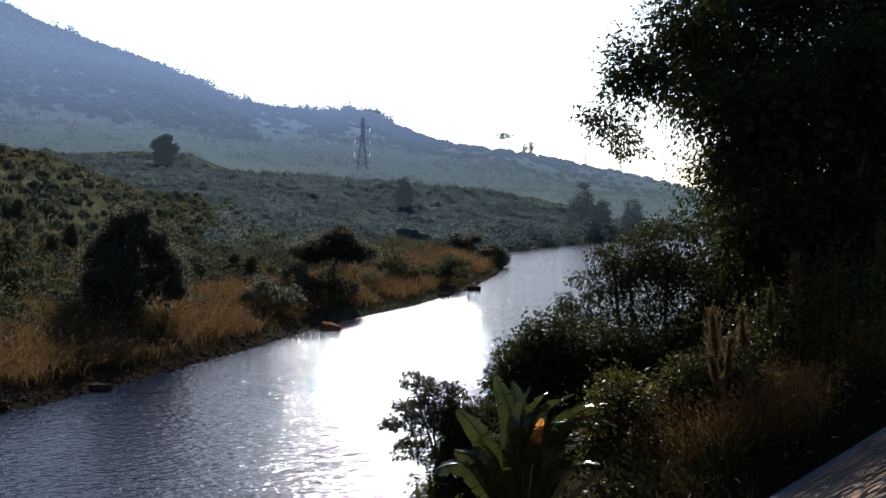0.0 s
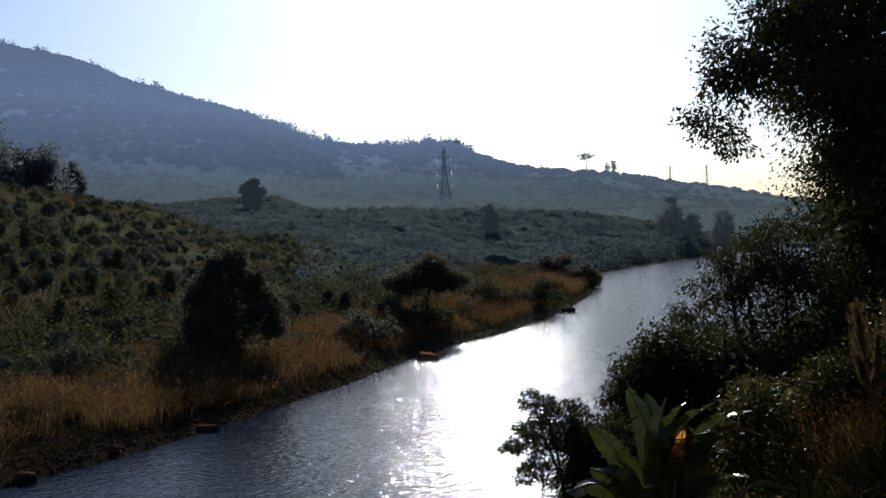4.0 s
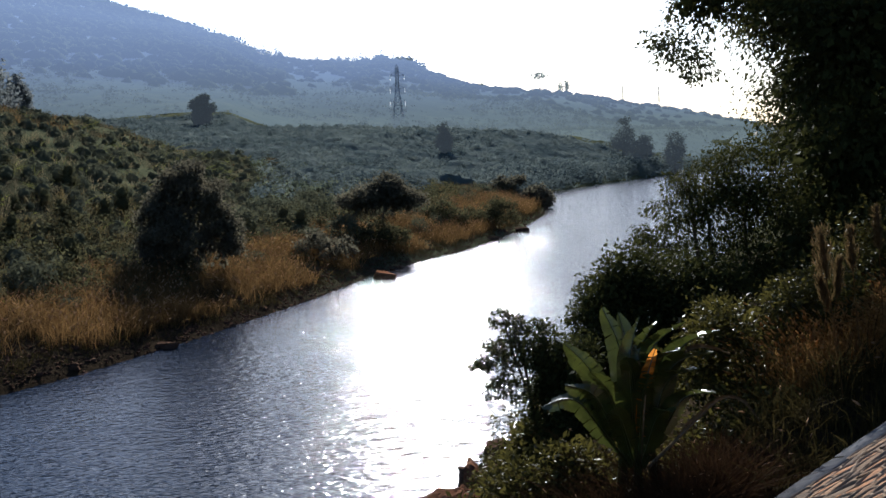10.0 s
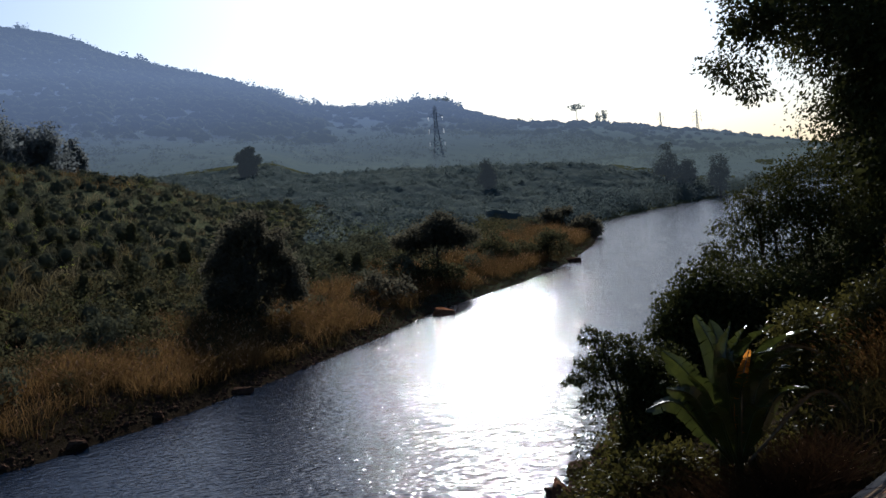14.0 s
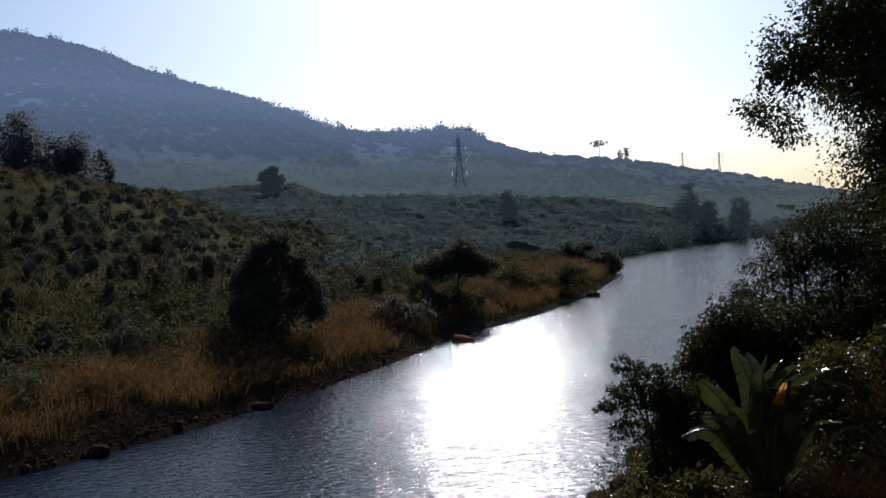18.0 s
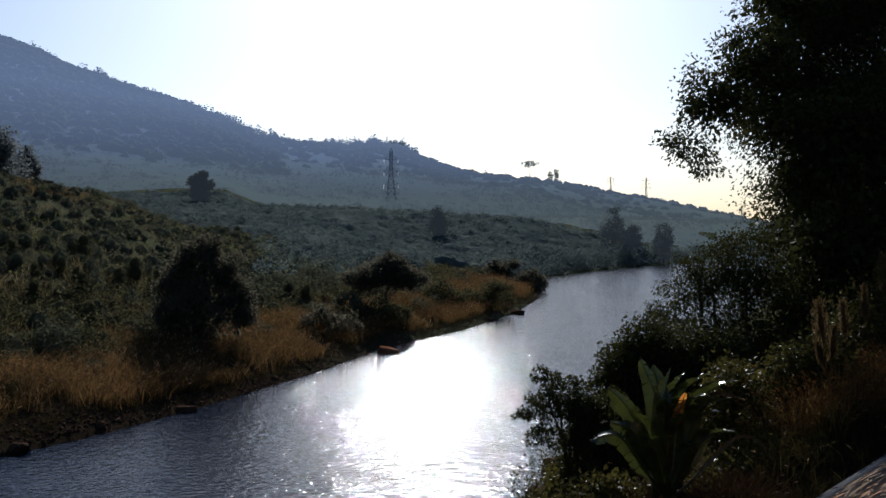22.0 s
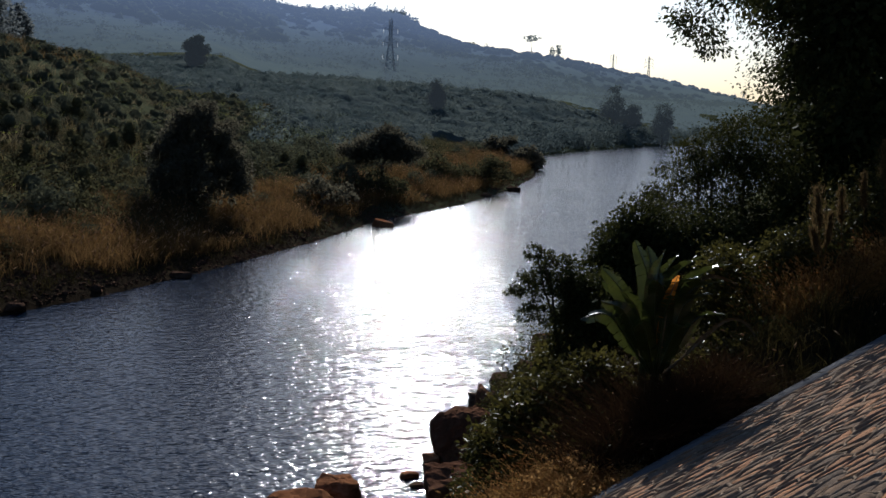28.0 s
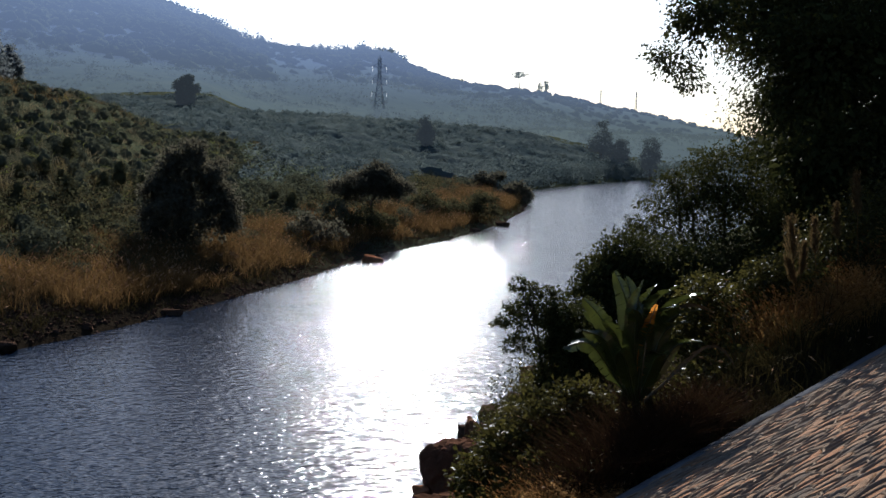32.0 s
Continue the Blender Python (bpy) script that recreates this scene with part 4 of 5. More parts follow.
# ---- ridge trees and power line ----
x, y = at_az(5.3, 648)
ob = root("umbrella_tree", (x, y, ground_z(x, y) - 1), "tall bare-stemmed tree with a flat crown on the ridge", "tree")
part("trunk", tube(bend_line((0, 0, 0), (0.3, 0, 10.5), 0, 7, 0.1), np.linspace(0.3, 0.15, 7), 6), M_far_tree, ob)
part("crown", crown([(0.2, 0, 12.3, 4.4, 3.4, 0.35), (-1.8, 0, 10.6, 2.4, 2.0, 0.3), (1.9, 0, 11.3, 2.2, 1.8, 0.3), (0.6, 0, 13.3, 2.6, 2.0, 0.3)], 380, 0.95, 0.5, 0.1, 0.2), M_far_tree, ob)
for az, r, h, w in ((6.82, 700, 13.5, 1.9), (6.45, 690, 9.0, 1.7), (-9.82, 800, 8.5, 2.6), (-5.9, 786, 7, 1.2), (2.0, 690, 4.5, 1.6), (-2.0, 775, 6, 2.2), (-1.2, 765, 6, 1.6), (-2.6, 778, 4.5, 3)):
    x, y = at_az(az, r)
    ob = root("ridge_tree", (x, y, ground_z(x, y) - 0.8), "thin dark tree standing on the ridge line", "tree", "ridge trees")
    part("trunk", tube(bend_line((0, 0, 0), (0, 0, h * 0.8), 0, 5, 0.1), np.linspace(0.3, 0.1, 5), 6), M_far_tree, ob)
    part("crown", crown([(0, 0, h * 0.85, w, w, h * 0.17), (0.4, 0, h * 0.62, w * 0.9, w, h * 0.16), (-0.3, 0, h * 0.42, w * 0.7, w, h * 0.12)], 260, 1.1, 0.6, 0.4, 0.3), M_far_tree, ob)


def pylon(az, r, h, half, arms, label, bar=0.16):
    """A lattice tower: four legs, braces, a waist, cross arms and insulator strings."""
    x, y = at_az(az, r)
    ob = root("power_pylon", (x, y, ground_z(x, y) - 0.5), label, "pylon", "power line", -az + 8)
    top, waist = h, h * 0.62

    def half_at(z):
        return half + (half * 0.28 - half) * min(z / waist, 1) if z < waist else half * 0.28
    sg = ((1, 1), (-1, 1), (-1, -1), (1, -1))
    for sx, sy in sg:
        part("leg", bars([((sx * half, sy * half, 0), (sx * half_at(waist), sy * half_at(waist), waist)), ((sx * half_at(waist), sy * half_at(waist), waist), (sx * half_at(top), sy * half_at(top), top))], bar), M_steel, ob)
    lv = np.concatenate([np.linspace(0, waist, 6), np.linspace(waist, top, 7)[1:]])
    for z0, z1 in zip(lv[:-1], lv[1:]):
        a, b = half_at(z0), half_at(z1)
        pr = []
        for (ax, ay), (bx, by) in zip(sg, sg[1:] + sg[:1]):
            pr += [((ax * a, ay * a, z0), (bx * b, by * b, z1)), ((bx * a, by * a, z0), (ax * b, ay * b, z1)), ((ax * b, ay * b, z1), (bx * b, by * b, z1))]
        part("brace", bars(pr, bar * 0.6), M_steel, ob)
    for z, w in arms:
        for s in (-1, 1):
            a = half_at(z)
            arm = part("cross_arm", bars([((s * a, a, z), (s * w, 0, z + 0.2)), ((s * a, -a, z), (s * w, 0, z + 0.2)), ((s * a, 0, z + 1.6), (s * w, 0, z + 0.2))], bar * 0.7), M_steel, ob)
            part("insulator", tube([(s * w, 0, z + 0.2), (s * w, 0, z - 0.7), (s * w, 0, z - 1.7)], [0.09, 0.13, 0.09], 6), M_glass_ins if r < 800 else M_steel, arm, "pale glinting insulator string" if r < 800 else "")
    part("peak", bars([((half_at(top), 0, top), (0, 0, top + h * 0.06)), ((-half_at(top), 0, top), (0, 0, top + h * 0.06))], bar), M_steel, ob)
    return ob


M_glass_ins = leafy("insulator_glass", (0.8, 0.8, 0.8), (0.9, 0.9, 0.9), 0.75, 0.2, None, 0.4)
pylon(-2.65, 405, 20, 2.0, [(6.6, 3.0), (11.6, 2.9), (16.7, 2.8)], "lattice steel power pylon with three arms in the valley", 0.075)
pylon(9.87, 905, 15, 1.2, [(9.0, 3.0), (11.4, 2.9), (13.8, 2.7)], "distant lattice steel power pylon on the ridge", 0.085)
pylon(11.83, 905, 21, 1.5, [(12.8, 3.8), (16.0, 3.6), (19.2, 3.3)], "distant lattice steel power pylon on the ridge", 0.095)
pylon(16.98, 1090, 13, 1.6, [(8.5, 2.8), (10.5, 2.6), (12, 2.4)], "faint distant power pylon at the ridge end", 0.1)

# ---- near bank: boulders in the water ----
M_redrock = mottled("red_bank_rock", (0.036, 0.018, 0.011), (0.085, 0.042, 0.025), (0.15, 0.085, 0.053), 2.5, 0.5, 0.85, 0.8, 0.08)
B = "boulders at the near waterline"
rock("boulder", (-3.45, 21.75, 0.12), (1.9, 1.6, 1.45), 11, M_rock, "broad tilted orange-brown boulder at the water", group=B, turn=20)
rock("boulder", (-2.7, 23.3, 0.1), (1.2, 1.0, 1.2), 33, M_rock, "blocky flat-topped brown boulder in the water", group=B, turn=-8, flat=0.6)
rock("boulder", (-1.95, 21.1, 0.1), (1.3, 0.9, 0.8), 13, M_rock, "low brown boulder half under water", group=B, turn=35)
rock("boulder", (-0.95, 21.0, 0.05), (1.1, 0.8, 0.6), 14, M_rock, "low brown slab half under water", group=B, turn=-20)
rock("boulder", (0.1, 23.3, 0.3), (1.4, 1.2, 1.7), 15, M_redrock, "upright dark brown boulder at the bank", group=B, turn=10)
rock("boulder", (0.55, 26.5, 0.6), (1.75, 1.5, 2.1), 16, M_redrock, "big dark broken boulder at the bank", group=B, turn=50)
rock("boulder", (1.5, 29.3, 0.55), (1.5, 1.3, 1.8), 17, M_redrock, "dark boulder under the bushes", group=B, turn=-30)
rock("boulder", (1.5, 30.6, 0.3), (1.4, 1.1, 1.1), 18, M_darkrock, "dark pointed boulder at the bank", group=B, turn=15)
rock("boulder", (-0.35, 26.1, 0.12), (0.6, 0.3, 0.3), 19, M_rock, "small brown stone just above the water", group=B)
rock("boulder", (-0.95, 24.9, 0.04), (0.5, 0.3, 0.24), 20, M_rock, "small flat stone just above the water", group=B)
rock("boulder", (-0.75, 24.3, 0.0), (0.45, 0.25, 0.2), 21, M_darkrock, "small wet dark stone in the water", group=B)
rock("boulder", (1.05, 27.6, 0.5), (1.2, 1.0, 1.5), 41, M_redrock, "dark jagged boulder between two larger ones", group=B, turn=70)
rock("boulder", (0.95, 24.8, 0.5), (1.2, 1.0, 1.5), 43, M_redrock, "dark boulder under the leafy shrub", group=B, turn=25)
rock("boulder", (2.1, 33.4, 0.25), (0.9, 0.8, 0.9), 22, M_darkrock, "dark stone below the bushes", group=B)
rock("boulder", (4.4, 38.0, 0.45), (1.5, 1.2, 1.5), 23, M_rock, "reddish brown boulder below the bushes", group=B)
rock("boulder", (3.2, 35.6, 0.2), (0.9, 0.8, 0.8), 24, M_darkrock, "dark stone below the bushes", group=B)
p, d = along(NEAR_SHORE, 420, -0.2, 3.0, False, 3, 9)
tagged(new("near_rubble", np_mesh("near_rubble", *rubble(np.c_[p, land(p[:, 0], p[:, 1]) + 0.02], rng.uniform(0.1, 0.35, len(p))), M_darkrock)), "dark broken rocks along the near waterline", "rocks", kind="stuff")

# ---- near bank: trees and bushes ----
def crown_at(foot, lobes, flat=0.9):
    """Lobes given as places in the world and a radius, relative to a foot."""
    return [(x - foot[0], y - foot[1], z - foot[2], r, r, r * flat) for x, y, z, r in lobes]


def rooted(name, x, y, lobes, leaves, leaf, mat, label, **kw):
    foot = (x, y, ground_z(x, y))
    return tree(name, foot, crown_at(foot, lobes), leaves, leaf, mat, label, **kw)


def set_back(x, y, z, r):
    """The overhanging boughs stand nearer than the dark mass of the tree behind them."""
    k = float(np.interp(x, [6.6, 8.4], [1.42, 1.6]))
    return 0.5 + (x - 0.2) * k, 0.3 + (y - 0.3) * k, 10.2 + (z - 10.2) * k, r * k


rooted("overhanging_tree", 14.5, 31.5, [set_back(x, y, z, r) for x, y, z, r in [(4.85, 20.5, 11.95, 0.55), (5.45, 20.5, 12.85, 0.8), (6.3, 20.8, 13.75, 0.8), (5.1, 20.3, 11.4, 0.3), (6.9, 21.5, 12.7, 1.05), (7.6, 21.5, 13.8, 1.3), (7.2, 21.5, 15.1, 1.0), (8.5, 21.6, 15.2, 1.7), (8.6, 21.6, 12.3, 1.6), (7.7, 21.5, 11.2, 0.75), (8.4, 21.6, 10.4, 1.5), (7.5, 21.5, 10.05, 0.7), (7.8, 21.6, 8.9, 0.95), (8.7, 21.7, 8.8, 1.4), (10.3, 21.6, 13.6, 1.9), (10.6, 21.2, 11.0, 1.8), (10.2, 22, 16.2, 1.8), (10.4, 21.5, 8.8, 1.6)]], 140000, (0.13, 0.064), M_leaf_tree, "tall dark dense tree overhanging the near bank", trunk_r=0.4, clumps=34, droop=0.7, shell=0.5, inner=32000, inner_from=1.0)
rooted("bank_thicket", 19.5, 31.5, [set_back(x, y, z, r) for x, y, z, r in [(11.5, 19.6, 9.4, 1.5), (12.6, 20, 11.6, 1.8), (12.4, 20, 14.2, 1.8), (13.4, 20, 9.2, 1.7), (11.4, 19.4, 7.9, 1.1), (14.6, 20, 12.5, 2.0)]], 20000, (0.2, 0.09), M_leaf_tree, "dense dark thicket beside the overhanging tree", category="thicket", trunk_r=0.2, clumps=30, droop=0.6, shell=0.4, inner=7000)
rooted("bank_thicket", 13.0, 28.0, [(10.6, 27, 9.5, 1.6), (13, 28, 10, 2.2), (11, 27.5, 12.5, 1.8), (14, 28, 13.5, 2.2), (10.2, 26.8, 7.2, 1.4), (12.6, 27.5, 7.4, 1.8)], 16000, (0.2, 0.09), M_leaf_tree, "dense dark thicket behind the overhanging tree", category="thicket", trunk_r=0.2, clumps=30, droop=0.6, shell=0.4, inner=6000)
rooted("willowy_tree", 8.3, 28.6, [(7.4, 28, 8.8, 0.8), (6.65, 28, 8.0, 0.65), (7.85, 28, 8.2, 1.0), (5.9, 28, 7.35, 0.5), (7.0, 28, 7.0, 1.05), (8.4, 28, 9.25, 1.05), (8.2, 28, 6.8, 1.1), (5.75, 28, 7.75, 0.25), (6.9, 28, 9.0, 0.3), (9.3, 27.6, 8.2, 1.2), (9.2, 27.4, 6.6, 1.1)], 24000, (0.115, 0.042), M_leaf_tree, "airy fine-leaved tree leaning over the river", trunk_r=0.1, clumps=20, droop=0.9, shell=0.4, trunks=3, inner=200)
rooted("round_bush", 5.6, 25.4, [(4.4, 25, 6.7, 0.62), (5.05, 25, 7.05, 0.7), (4.0, 25, 6.1, 0.5), (4.75, 25, 5.9, 0.9), (5.8, 25, 6.5, 0.9), (4.0, 24.6, 5.2, 0.7), (5.2, 24.6, 4.9, 0.9), (6.6, 25, 6.6, 0.9), (6.6, 24.6, 5.4, 0.9)], 22000, (0.1, 0.05), M_leaf_tree, "dense rounded dark bush on the near bank", category="bush", trunk_r=0.08, clumps=60, shell=0.75, inner=5000)
rooted("spreading_bush", 3.2, 21.0, [(1.75, 20.8, 6.85, 0.2), (1.95, 20.8, 6.6, 0.28), (2.25, 20.8, 6.45, 0.36), (1.5, 20.8, 6.2, 0.24), (1.3, 20.8, 6.0, 0.16), (1.75, 20.8, 5.95, 0.34), (2.3, 20.8, 6.05, 0.36), (2.75, 20.8, 6.2, 0.45), (1.55, 20.8, 5.5, 0.16), (1.9, 20.8, 5.45, 0.2), (2.55, 20.7, 5.4, 0.45), (2.5, 20.6, 4.9, 0.35), (3.1, 20.6, 5.8, 0.65), (2.9, 20.4, 4.8, 0.6), (3.5, 20.4, 5.2, 0.6)], 15000, (0.085, 0.038), M_leaf_tree, "spreading bush reaching out over the glittering water", category="bush", trunk_r=0.06, clumps=12, shell=0.35, trunks=3, inner=1400, inner_from=0.4)
rooted("leafy_shrub", 2.0, 19.6, [(1.85, 20.0, 3.9, 0.6), (0.97, 19.0, 3.25, 0.5), (2.35, 18.5, 4.35, 0.7), (2.4, 20.5, 4.5, 0.55), (1.4, 19.4, 2.7, 0.7)], 9000, (0.11, 0.055), M_leaf_bush, "leafy green shrub above the waterline boulders", category="shrub", trunk_r=0.04, clumps=26, shell=0.5, trunks=3, droop=0.25, inner=1500)
rooted("leafy_shrub", 1.6, 17.4, [(0.75, 16.8, 3.75, 0.5), (1.3, 16.5, 4.35, 0.55), (1.85, 16.5, 4.85, 0.55), (2.35, 16.4, 5.2, 0.5), (2.7, 16.2, 4.8, 0.5), (1.15, 15.6, 3.95, 0.45), (1.85, 15.5, 4.35, 0.5), (2.45, 15.4, 4.55, 0.5), (3.0, 17.4, 4.85, 0.6), (1.7, 17.2, 3.6, 0.7)], 19000, (0.11, 0.055), M_leaf_bush, "leafy green shrub below the banana plant", category="shrub", trunk_r=0.04, clumps=26, shell=0.5, trunks=3, droop=0.25, inner=1500)
rooted("leafy_shrub", 6.2, 19.4, [(6.7, 19.6, 7.0, 0.6), (5.6, 19.2, 6.9, 0.6), (7.6, 19.8, 7.2, 0.65), (5.2, 19.2, 6.2, 0.7), (6.4, 19.4, 6.2, 0.8), (7.6, 19.8, 6.5, 0.8)], 11000, (0.1, 0.045), M_leaf_bush, "leafy shrub with small shiny leaves among grasses", category="shrub", trunk_r=0.04, clumps=26, shell=0.5, trunks=3, droop=0.25, inner=1800)
rooted("leafy_shrub", 9.6, 21.6, [(8.8, 21.2, 7.6, 0.85), (9.9, 21.6, 8.0, 0.95), (11.0, 22.0, 8.5, 1.1), (7.9, 21.0, 7.0, 0.8), (9.7, 21.5, 6.8, 1.0)], 12000, (0.1, 0.045), M_leaf_bush, "dark leafy shrub behind the plume reeds", category="shrub", trunk_r=0.05, clumps=26, shell=0.5, trunks=3, droop=0.25, inner=2000)

# leafy undergrowth down to the boulders
spots = [(2.2, 18.2, 1.2), (1.4, 19.5, 1.0), (2.9, 16.6, 1.1), (2.0, 21.2, 1.0), (1.6, 23.6, 1.0), (2.4, 25.0, 1.2), (1.2, 17.0, 0.9), (3.6, 18.6, 1.3), (2.3, 27.4, 1.1), (3.0, 30.0, 1.3), (4.2, 33.0, 1.5), (4.6, 22.6, 1.3), (0.9, 21.0, 0.8), (5.6, 20.2, 1.3), (7.6, 20.4, 1.2), (8.6, 20.2, 1.2), (5.4, 37.0, 1.6), (7.4, 41.0, 1.8), (7.0, 20.5, 1.4), (9.8, 20.4, 1.3), (11.2, 20.4, 1.4), (4.3, 16.4, 1.0), (5.0, 17.2, 1.1), (5.8, 17.9, 1.1), (3.0, 15.3, 0.8), (4.4, 17.8, 1.3), (5.4, 18.8, 1.3), (6.6, 18.6, 1.1), (2.2, 15.2, 0.7), (3.7, 15.6, 0.7), (2.3, 14.2, 0.6), (2.7, 14.5, 0.65)]
for x, y, s in spots:
    stand("undergrowth_shrub", x, y, [(0, 0, 0.55 * s, 0.9 * s, 0.8 * s, 0.6 * s), (0.5 * s, 0.1, 0.4 * s, 0.7 * s, 0.6 * s, 0.5 * s), (-0.5 * s, -0.2, 0.35 * s, 0.6 * s, 0.6 * s, 0.45 * s)], 2000, (0.11, 0.055), M_leaf_bush, "leafy green shrub with shiny leaves on the slope", category="shrub", trunk_r=0.03, group="undergrowth shrubs", clumps=26, shell=0.5, droop=0.25)

# ---- banana plant ----
M_banana, nt, p_ = shader("banana_leaf")
bt = ramp_node(nt, [(0.3, (0.012, 0.016, 0.004)), (0.7, (0.05, 0.058, 0.011))])
wire(nt, noise_node(nt, 3.0, 4, 0.6), 0, bt, 0)
wire(nt, bt, 0, p_, "Base Color")
p_.inputs["Roughness"].default_value = 0.3
p_.inputs["IOR"].default_value = 1.5
tl = nt.nodes.new("ShaderNodeBsdfTranslucent")
wire(nt, bt, 0, tl, "Color")
mxs = nt.nodes.new("ShaderNodeMixShader")
mxs.inputs[0].default_value = 0.26
wire(nt, p_, 0, mxs, 1)
wire(nt, tl, 0, mxs, 2)
wire(nt, mxs, 0, nt.nodes["Material Output"], "Surface")
M_banana_dry = mottled("dry_banana_leaf", (0.05, 0.036, 0.02), (0.1, 0.075, 0.045), (0.2, 0.16, 0.11), 8, 2, 0.6, 0.4, 0.01)
M_banana_orange = leafy("withered_orange_leaf", (0.3, 0.1, 0.015), (0.5, 0.2, 0.03), 0.5, 0.6)


def banana_leaf(foot, tip, width, bend, twist, torn=0.25):
    """A broad blade along a midrib from foot to tip that bends over near its end, the edges torn between the veins."""
    n = 24
    t = np.linspace(0, 1, n)
    foot, tip = np.array(foot, float), np.array(tip, float)
    d = tip - foot
    out = math.hypot(d[0], d[1])
    want = math.atan2(out, d[2])
    lo, hi = -1.5, want
    over = radians(bend) * smooth01((t - 0.6) / 0.34)
    for _ in range(30):
        mid_ = (lo + hi) / 2
        run, rise = np.cumsum(np.sin(mid_ + over)), np.cumsum(np.cos(mid_ + over))
        lo, hi = (mid_, hi) if math.atan2(run[-1], rise[-1]) < want else (lo, mid_)
    k = math.hypot(out, d[2]) / math.hypot(run[-1], rise[-1])
    line = foot + np.stack([d[0] / out * run * k, d[1] / out * run * k, rise * k], 1)
    tang = unit(np.gradient(line, axis=0))
    flat = unit(np.cross(tang, np.array([0.15, 1.0, 0.35])))
    deep = np.cross(tang, flat)
    s01 = smooth01((t - 0.62) / 0.38)
    tw = radians(twist) * (1 - s01) + radians(70 if bend > 45 else twist) * s01
    side = flat * np.cos(tw)[:, None] + deep * np.sin(tw)[:, None]
    up = np.cross(side, tang)
    w = width * 0.5 * np.clip((t - 0.16) / 0.2, 0, 1) ** 0.7 * np.sqrt(np.clip(1 - ((t - 0.55) / 0.46) ** 2, 0, 1))
    vs, fs = [], []
    for s in (-1, 1):
        for i in range(4, n - 1):
            drop = torn * rng.random() * width * 0.25
            gap = 0.08 if rng.random() < 0.25 else 0.0
            a, b = line[i], line[i + 1] - (line[i + 1] - line[i]) * gap
            ea = a + s * side[i] * w[i] + up[i] * w[i] * 0.5 - np.array([0, 0, drop])
            eb = b + s * side[i + 1] * w[i + 1] + up[i + 1] * w[i + 1] * 0.5 - np.array([0, 0, drop])
            ma, mb = (a + ea) / 2 + up[i] * w[i] * 0.12, (b + eb) / 2 + up[i + 1] * w[i + 1] * 0.12
            k = len(vs)
            vs += [a, ma, ea, b, mb, eb]
            fs += [(k, k + 1, k + 4, k + 3), (k + 1, k + 2, k + 5, k + 4)]
    return (np.array(vs), np.array(fs)), tube(line, np.linspace(0.03, 0.006, n), 5)


bx, by = 3.36, 15.8
bz = ground_z(bx, by)
lift = max(5.55 - bz, 0.3)
banana = root("banana_plant", (bx, by, bz), "green banana plant with torn silvery leaf edges", "banana plant")
for dx, dy in ((0, 0), (0.26, 0.22), (-0.2, 0.18)):
    part("stem", tube([(dx, dy, -0.2), (dx * 1.1, dy * 1.1, lift * 0.5), (dx * 0.9, dy * 0.9, lift + 0.3)], [0.13, 0.1, 0.05], 10), M_banana, banana, smooth=True)
for dx, dy, dz, width, bend, twist, kind in (
        (-1.35, -0.1, 0.95, 0.36, 75, 35, 0), (-1.0, 0.1, 1.8, 0.44, 24, 15, 0), (-0.72, -0.4, 1.5, 0.42, 30, -20, 0), (-0.45, 0.2, 2.28, 0.44, 20, 20, 0),
        (-0.17, 0.5, 2.15, 0.42, 25, -15, 0), (0.06, 0.1, 2.15, 0.44, 56, 12, 0), (0.34, 0.3, 2.05, 0.46, 54, -10, 0), (0.7, 0.1, 2.05, 0.5, 58, 12, 0),
        (1.16, 0.0, 1.95, 0.48, 58, 14, 0), (0.8, -0.35, 1.5, 0.5, 58, 10, 0), (0.5, -0.45, 1.78, 0.46, 62, -8, 0), (1.0, -0.25, 1.68, 0.46, 66, 8, 0), (1.0, -0.4, 1.15, 0.42, 60, 12, 0), (-0.25, -0.5, 1.72, 0.4, 45, 10, 0), (-1.05, -0.3, 1.3, 0.36, 48, -15, 0), (0.08, -0.55, 1.48, 0.4, 35, 8, 0), (0.4, -0.6, 1.0, 0.4, 50, -12, 0),
        (-0.5, -0.65, 1.0, 0.4, 40, 15, 0), (-0.9, 0.6, 1.5, 0.4, 40, 20, 0), (0.9, 0.7, 1.45, 0.4, 50, 20, 0), (0.16, -0.5, 1.82, 0.26, 20, 15, 2),
        (1.3, 0.0, 1.62, 0.3, 88, 40, 1), (1.65, -0.2, 0.7, 0.22, 98, 40, 1)):
    blade, rib = banana_leaf((0.05 * dx, 0.05 * dy, lift - 0.05), (dx, dy, lift + dz), width * 0.8, bend, twist, 0.9 if kind else 0.55)
    lf = part("leaf", blade, (M_banana, M_banana_dry, M_banana_orange)[kind], banana, ("", "dry pale hanging leaf", "withered orange leaf")[kind])
    part("midrib", rib, M_banana if kind == 0 else M_banana_dry, lf)

# ---- near bank: grasses ----


def patch(n, x0, x1, y0, y1, fn=None):
    x, y = rng.uniform(x0, x1, n), rng.uniform(y0, y1, n)
    keep = np.ones(n, bool) if fn is None else fn(x, y)
    return np.c_[x, y, land(x, y)][keep]


def grass(name, at, height, width, lean, per, mat, label, heads=0.0, head_len=0.16, spread=0.16, head_w=0.018, head_mat=M_plume):
    v, f, tip, way = blades(at, height, width, lean, per, spread)
    tagged(new(name, np_mesh(name, v, f, mat)), label, "grass", kind="stuff")
    if heads:
        k = rng.random(len(tip)) < heads
        tagged(new("seed_heads", np_mesh("seed_heads", *spindles(tip[k], way[k] * (1, 1, 0.4), head_len, head_w), head_mat)), "pale seed heads above the " + label, "grass", kind="stuff")


